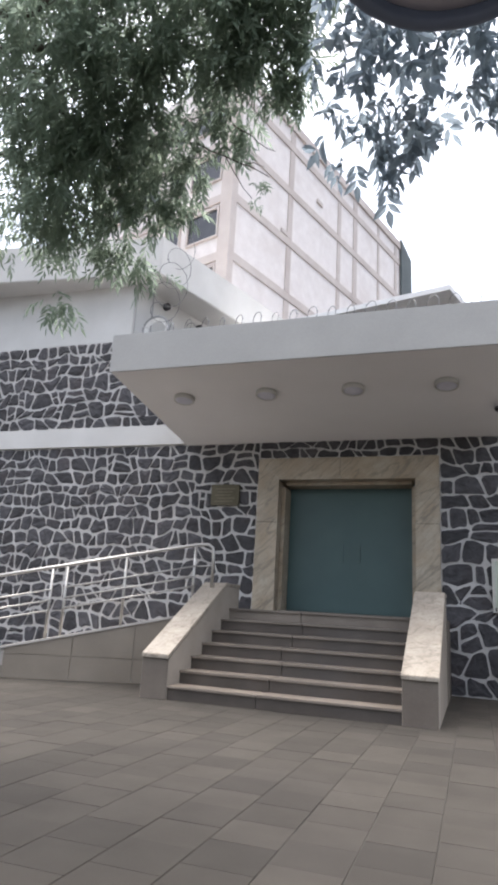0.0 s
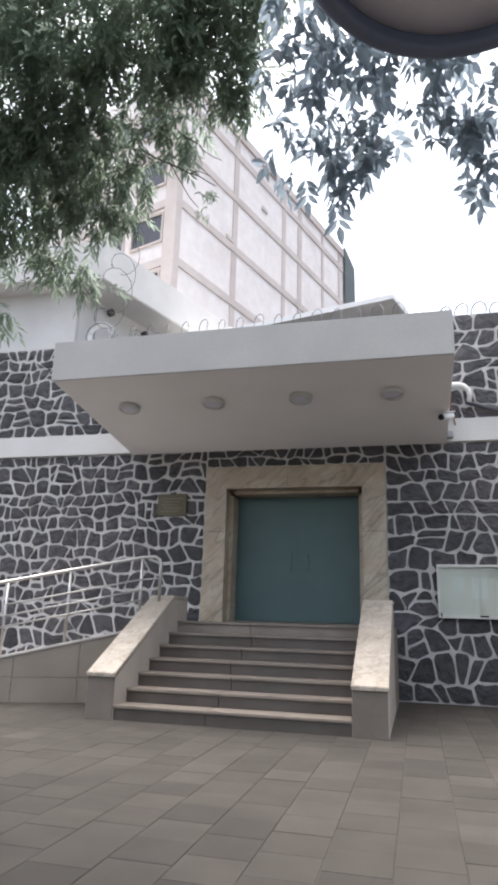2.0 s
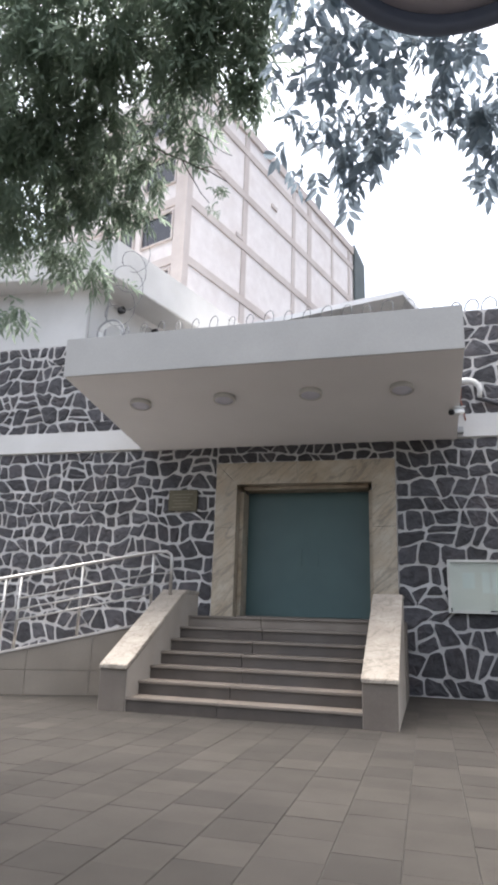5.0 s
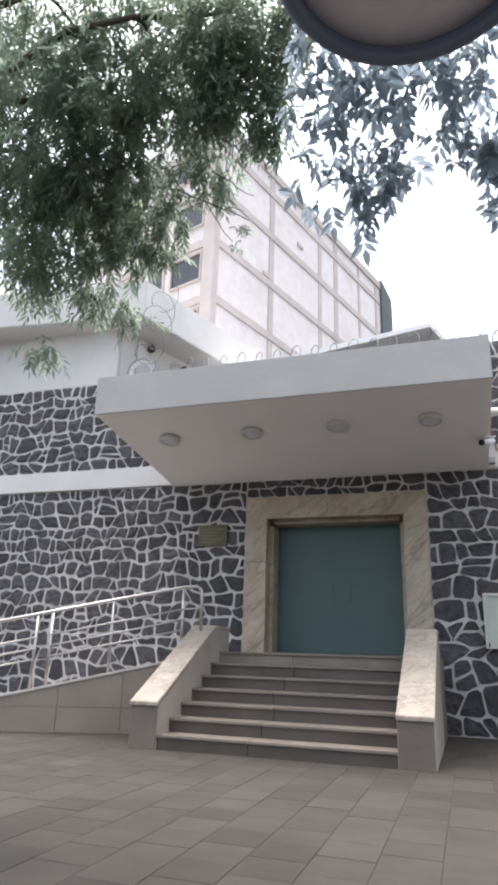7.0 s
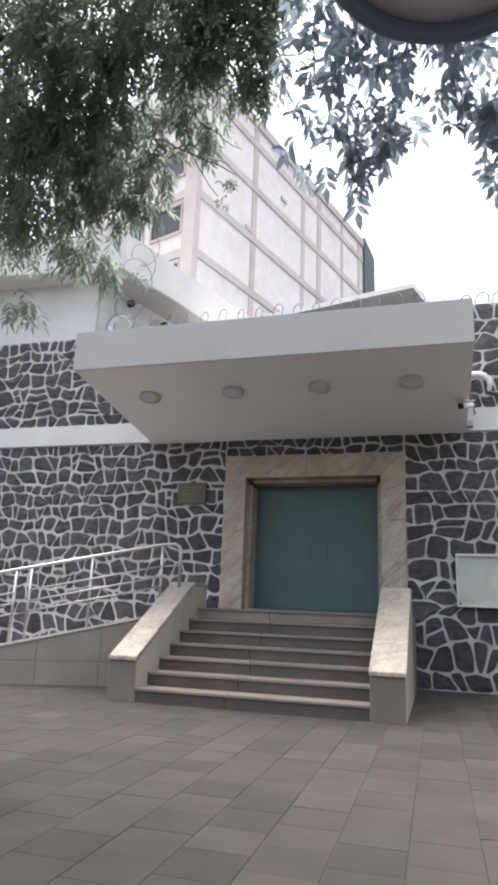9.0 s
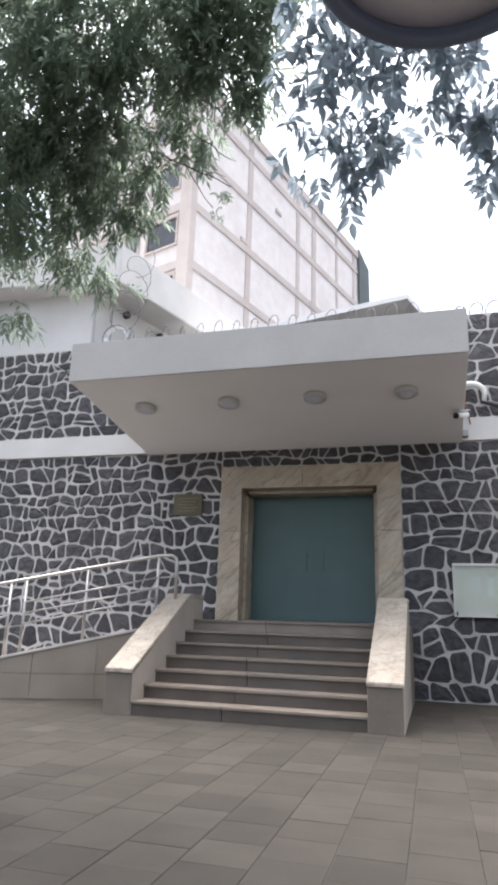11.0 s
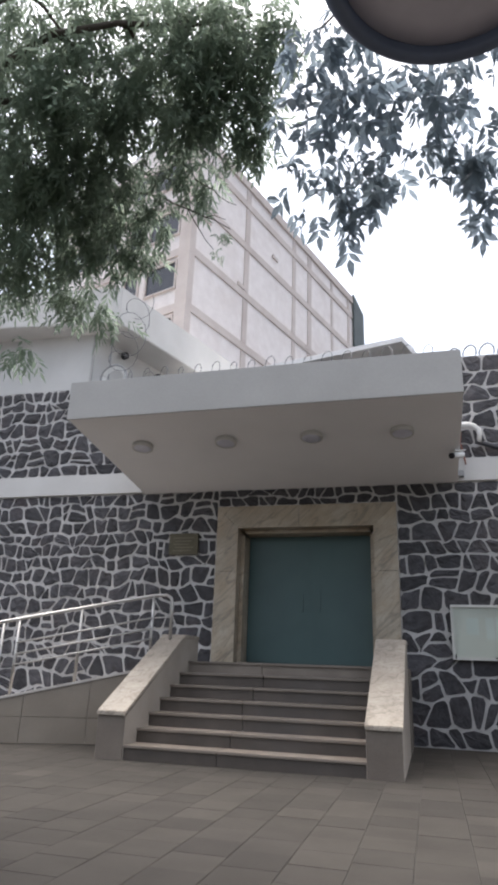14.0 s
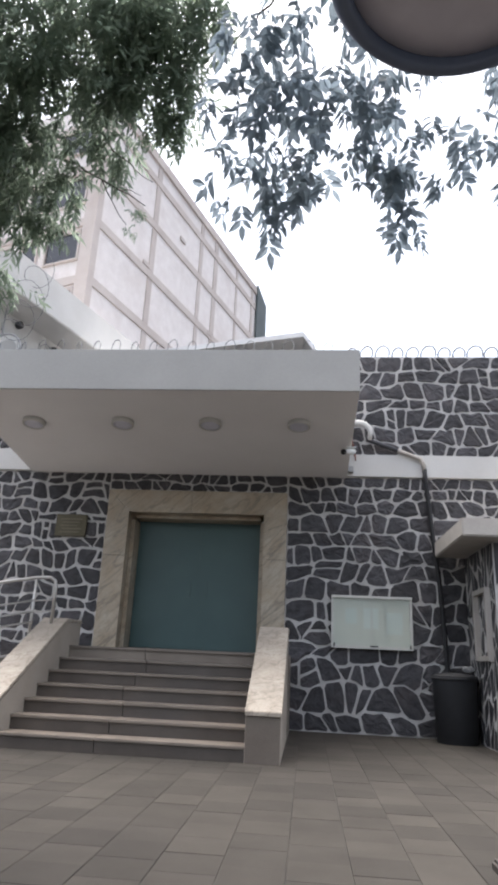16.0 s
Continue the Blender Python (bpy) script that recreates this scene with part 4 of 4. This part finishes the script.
# bare twigs that hang below the crown
bare = limb(tree, rng, (-0.3, -8.0, 5.45), (0.72, -7.75, 4.98), 0.012, 0.004, 0.02, 0.03, "twig")
limb(tree, rng, bare[5], (0.55, -7.7, 4.82), 0.006, 0.003, 0.0, 0.02, "twig", 4)
limb(tree, rng, (0.2, -8.0, 5.75), (0.78, -7.8, 5.2), 0.01, 0.003, -0.08, 0.02, "twig")
limb(tree, rng, bare[6], (0.66, -7.72, 5.12), 0.005, 0.002, 0.02, 0.02, "twig", 4)
LEFT = [
    (-0.82, -8.72, 6.72, 0.97, 0.71, 9),
    (0.18, -8.62, 6.6, 0.86, 0.61, 10),
    (0.97, -8.56, 6.3, 0.52, 0.58, 8),
    (-1.02, -8.48, 5.85, 0.86, 0.73, 11),
    (-0.23, -8.23, 5.98, 0.85, 0.66, 11),
    (0.77, -8.34, 5.81, 0.45, 0.5, 7),
    (1.03, -8.12, 5.55, 0.17, 0.17, 1.2),
    (0.31, -7.93, 5.53, 0.4, 0.29, 2.5),
    (-1.14, -8.04, 5.19, 0.72, 0.54, 9),
    (-0.49, -7.89, 5.19, 0.47, 0.44, 6),
    (-0.21, -7.67, 4.94, 0.2, 0.16, 1.2),
    (-1.3, -7.75, 4.7, 0.54, 0.24, 2.6),
    (-0.87, -7.59, 4.51, 0.26, 0.19, 1.2),
    (-0.47, -7.61, 4.29, 0.15, 0.15, 0.9),
    (-1.22, -7.87, 3.92, 0.18, 0.11, 0.5),
    (-1.78, -8.86, 5.86, 0.69, 1.64, 8),
    (-1.97, -8.15, 4.66, 0.43, 0.37, 1.5),
    (0.02, -9.17, 6.89, 1.84, 0.43, 10),
    (-0.89, -9.01, 5.79, 0.52, 0.87, 9),
    (-0.31, -8.81, 5.85, 0.63, 0.51, 8),
    (0.35, -8.51, 5.93, 0.63, 0.51, 8),
    (-0.65, -8.29, 5.34, 0.64, 0.4, 8),
    (-0.99, -8.53, 5.15, 0.45, 0.63, 7),
    (0.7, -8.8, 6.15, 0.5, 0.45, 6),
    (-0.72, -7.82, 4.76, 0.52, 0.17, 1.6),
    (-1.28, -8.16, 4.67, 0.35, 0.29, 2.5),
    (0.03, -7.87, 5.17, 0.17, 0.23, 1.2),
    (1.13, -8.34, 5.78, 0.12, 0.33, 1.5),
    (1.34, -8.62, 6.18, 0.22, 0.34, 2.5),
]
kinds = [sprig(rng, 4, 0.11, 0.025, 0.75, False) for _ in range(14)]
crown("crown", tree, rng, LEFT, 27, kinds, M_LEAF, R_DIR, 0.75, -0.45, 0.5)
crown("sparse_tip", tree, rng, [(0.66, -7.75, 4.93, 0.1, 0.06, 1), (0.6, -7.7, 4.8, 0.08, 0.05, 0.5)], 14, [sprig(rng, 2, 0.06, 0.014, 0.7, False) for _ in range(5)], M_LEAF, R_DIR, 0.6)

ash = thing("tree", "overhanging tree with broad pointed leaves against the sky", "tree", "street trees")
part("trunk", tube(bmesh.new(), [(5.2, -13.6, -0.05), (5.15, -13.5, 1.4), (5.22, -13.4, 2.8), (5.0, -13.2, 4.3)], 0.18, 14, 0.11), M_BARK, ash, smooth=True)
for end, r in (((2.0, -10.2, 4.15), 0.028), ((2.6, -10.0, 4.1), 0.026), ((3.2, -9.9, 4.0), 0.03), ((1.85, -10.5, 4.5), 0.026)):
    pts = limb(ash, rng, (5.0, -13.2, 4.3), end, r, 0.006, 0.35, 0.05)
    for i in (5, 6, 7, 8):
        limb(ash, rng, pts[i], pts[i] + Vector((rng.uniform(-0.25, 0.2), rng.uniform(0.0, 0.25), rng.uniform(-0.5, -0.15))), 0.006, 0.002, 0.04, 0.02, "twig", 5)
RIGHT = [
    (2.04, -10.18, 3.8, 0.17, 0.24, 1),
    (1.89, -10.01, 3.63, 0.12, 0.17, 0.75),
    (2.17, -10.1, 3.6, 0.18, 0.24, 1.2),
    (2.37, -9.97, 3.62, 0.21, 0.18, 1.3),
    (2.1, -9.87, 3.43, 0.14, 0.17, 0.9),
    (1.96, -9.71, 3.3, 0.11, 0.09, 0.4),
    (1.73, -9.74, 3.3, 0.04, 0.12, 0.2),
    (2.23, -9.91, 3.41, 0.13, 0.12, 0.6),
    (2.54, -9.94, 3.72, 0.22, 0.22, 1.2),
    (2.67, -9.79, 3.55, 0.14, 0.17, 0.8),
    (2.62, -9.68, 3.27, 0.09, 0.1, 0.35),
    (2.3, -10.11, 4.01, 0.42, 0.18, 1.8),
    (2.65, -10.05, 3.94, 0.26, 0.19, 1.2),
    (2.55, -10.31, 4.16, 0.45, 0.16, 1.3),
    (1.83, -10.17, 3.76, 0.09, 0.18, 0.5),
    (1.75, -10.04, 3.63, 0.06, 0.14, 0.3),
    (1.83, -9.88, 3.48, 0.09, 0.14, 0.45),
    (1.94, -9.81, 3.42, 0.11, 0.14, 0.6),
    (2.05, -9.73, 3.35, 0.11, 0.12, 0.55),
    (2.15, -9.78, 3.33, 0.09, 0.11, 0.4),
    (2.0, -9.65, 3.23, 0.07, 0.06, 0.2),
    (1.73, -9.87, 3.44, 0.04, 0.12, 0.2),
    (2.34, -10.08, 3.72, 0.18, 0.12, 0.8),
    (2.45, -9.88, 3.52, 0.12, 0.11, 0.5),
    (2.57, -9.8, 3.43, 0.12, 0.12, 0.5),
    (2.69, -9.62, 3.3, 0.11, 0.13, 0.4),
    (2.57, -9.77, 3.5, 0.16, 0.13, 0.5),
    (2.28, -9.75, 3.49, 0.19, 0.16, 0.5),
    (2.91, -9.92, 3.59, 0.19, 0.22, 1.1),
    (3.12, -9.94, 3.69, 0.16, 0.26, 1),
    (3.12, -9.76, 3.51, 0.15, 0.13, 0.6),
    (2.85, -9.74, 3.41, 0.14, 0.09, 0.45),
    (3.27, -9.86, 3.56, 0.19, 0.32, 1),
    (1.93, -10.22, 3.91, 0.19, 0.19, 0.8),
    (1.94, -10.0, 3.73, 0.16, 0.19, 0.7),
]
kinds = [sprig(rng, 3, 0.088, 0.03, 0.9, True) for _ in range(14)]
crown("crown", ash, rng, [(x, y, z + 0.1, 1.35 * rx, 1.15 * rz, n) for x, y, z, rx, rz, n in RIGHT], 13, kinds, M_ASH, R_DIR, 0.8, -0.5, 0.5)

# ---- stones of the walls ----
rng = random.Random(11)
FACE = lambda u, v, out: (u, -out, v)
near_count, rest_v, rest_f = 0, [], []
panels = [(-16, -1.8, 0, BAND0, 0.31, 0.3, 0.043, 1.1), (-1.8, 1.8, 4.302, BAND0, 0.33, 0.19, 0.03, 1.0), (1.8, 10.5, 0, BAND0, 0.36, 0.335, 0.032, 1.5),
          (-16, -3.5, BAND1, WALL_TOP, 0.33, 0.305, 0.045, 1.0), (-3.5, 2.96, 5.75, WALL_TOP, 0.36, 0.31, 0.04, 1.0), (2.96, 10.5, BAND1, WALL_TOP, 0.36, 0.3, 0.036, 1.0)]
for x0, x1, z0, z1, w_, h_, joint, grow in panels:
    for poly in rubble(rng, x0, x1, z0, z1, w_, h_, joint, grow):
        cx = sum(p[0] for p in poly) / len(poly)
        cz = sum(p[1] for p in poly) / len(poly)
        if cx < -1.8 and cz < 0.1:
            continue
        if -4.2 < cx < 4.7 and 0.35 < cz < 4.7 and near_count < 298:
            vs, fs = [], []
            stone_data(rng, poly, 0.018, FACE, 0.011, vs, fs)
            ob = new("stone", from_lists("stone", vs, fs, M_STONE))
            ob.parent = WALL
            near_count += 1
        else:
            stone_data(rng, poly, 0.018, FACE, 0.011, rest_v, rest_f)
rest = new("more_stones", from_lists("more_stones", rest_v, rest_f, M_STONE_FAR))
rest.parent = WALL
tagged(rest, kind="stuff")
SIDE = lambda u, v, out: (KX - out, u, v)
FRONT = lambda u, v, out: (u, KY - out, v)
for to3d, x0, x1, most in ((SIDE, KY + 0.02, -0.1, 0.07), (FRONT, KX + 0.02, 8.2, 0.2)):
    for poly in shards(rng, [(x0, 0.01), (x1, 0.01), (x1, 3.1), (x0, 3.1)], 0.046, most):
        vs, fs = [], []
        stone_data(rng, poly, 0.004, to3d, 0.001, vs, fs)
        ob = new("slate_slab", from_lists("slate_slab", vs, fs, M_SLATE))
        ob.parent = booth

# ---- paving slabs ----
TW = 0.39
TX0 = 2.122 - 26 * TW


def slab_mesh(name, x0, x1, y0, y1, verts, faces):
    gx, gy, b_ = 0.0017, 0.0008, 0.003
    n = len(verts)
    for k, z in ((0.0, -0.014), (0.0, -0.005), (b_, 0.0)):
        xa, xb, ya, yb = x0 + gx + k, x1 - gx - k, y0 + gy + 0.5 * k, y1 - gy - 0.5 * k
        verts += [(xa, ya, z), (xb, ya, z), (xb, yb, z), (xa, yb, z)]
    for r in range(2):
        for i in range(4):
            j = (i + 1) % 4
            faces.append((n + 4 * r + i, n + 4 * r + j, n + 4 * r + 4 + j, n + 4 * r + 4 + i))
    faces.append((n + 8, n + 9, n + 10, n + 11))


vs, fs = [], []
slab_mesh("paving_slab", 0, TW, 0, TW, vs, fs)
slab = from_lists("paving_slab", vs, fs, M_PAVER)
rest_v, rest_f, count = [], [], 0
for i in range(0, 47):
    x = TX0 + i * TW
    shift = (0.0, 0.5)[i % 2] * TW
    for j in range(0, 43):
        y = -0.02 - (j + 1) * TW + shift
        if y + TW > 0.0:
            y0, y1 = y, -0.02
            if y1 - y0 < 0.05:
                continue
            slab_mesh("s", x, x + TW, y0, y1, rest_v, rest_f)
            continue
        if -2.2 < x < 4.3 and -9.0 < y < -4.2 and count < 298 and not (-2.0 < x < 1.6 and y > -4.6):
            ob = new("paving_slab", slab)
            ob.location = (x, y, rng.uniform(-0.0015, 0.0015))
            ob.parent = PAVE
            count += 1
        else:
            slab_mesh("s", x, x + TW, y, y + TW, rest_v, rest_f)
ob = new("more_slabs", from_lists("more_slabs", rest_v, rest_f, M_PAVER_FAR))
ob.parent = PAVE
tagged(ob, kind="stuff")
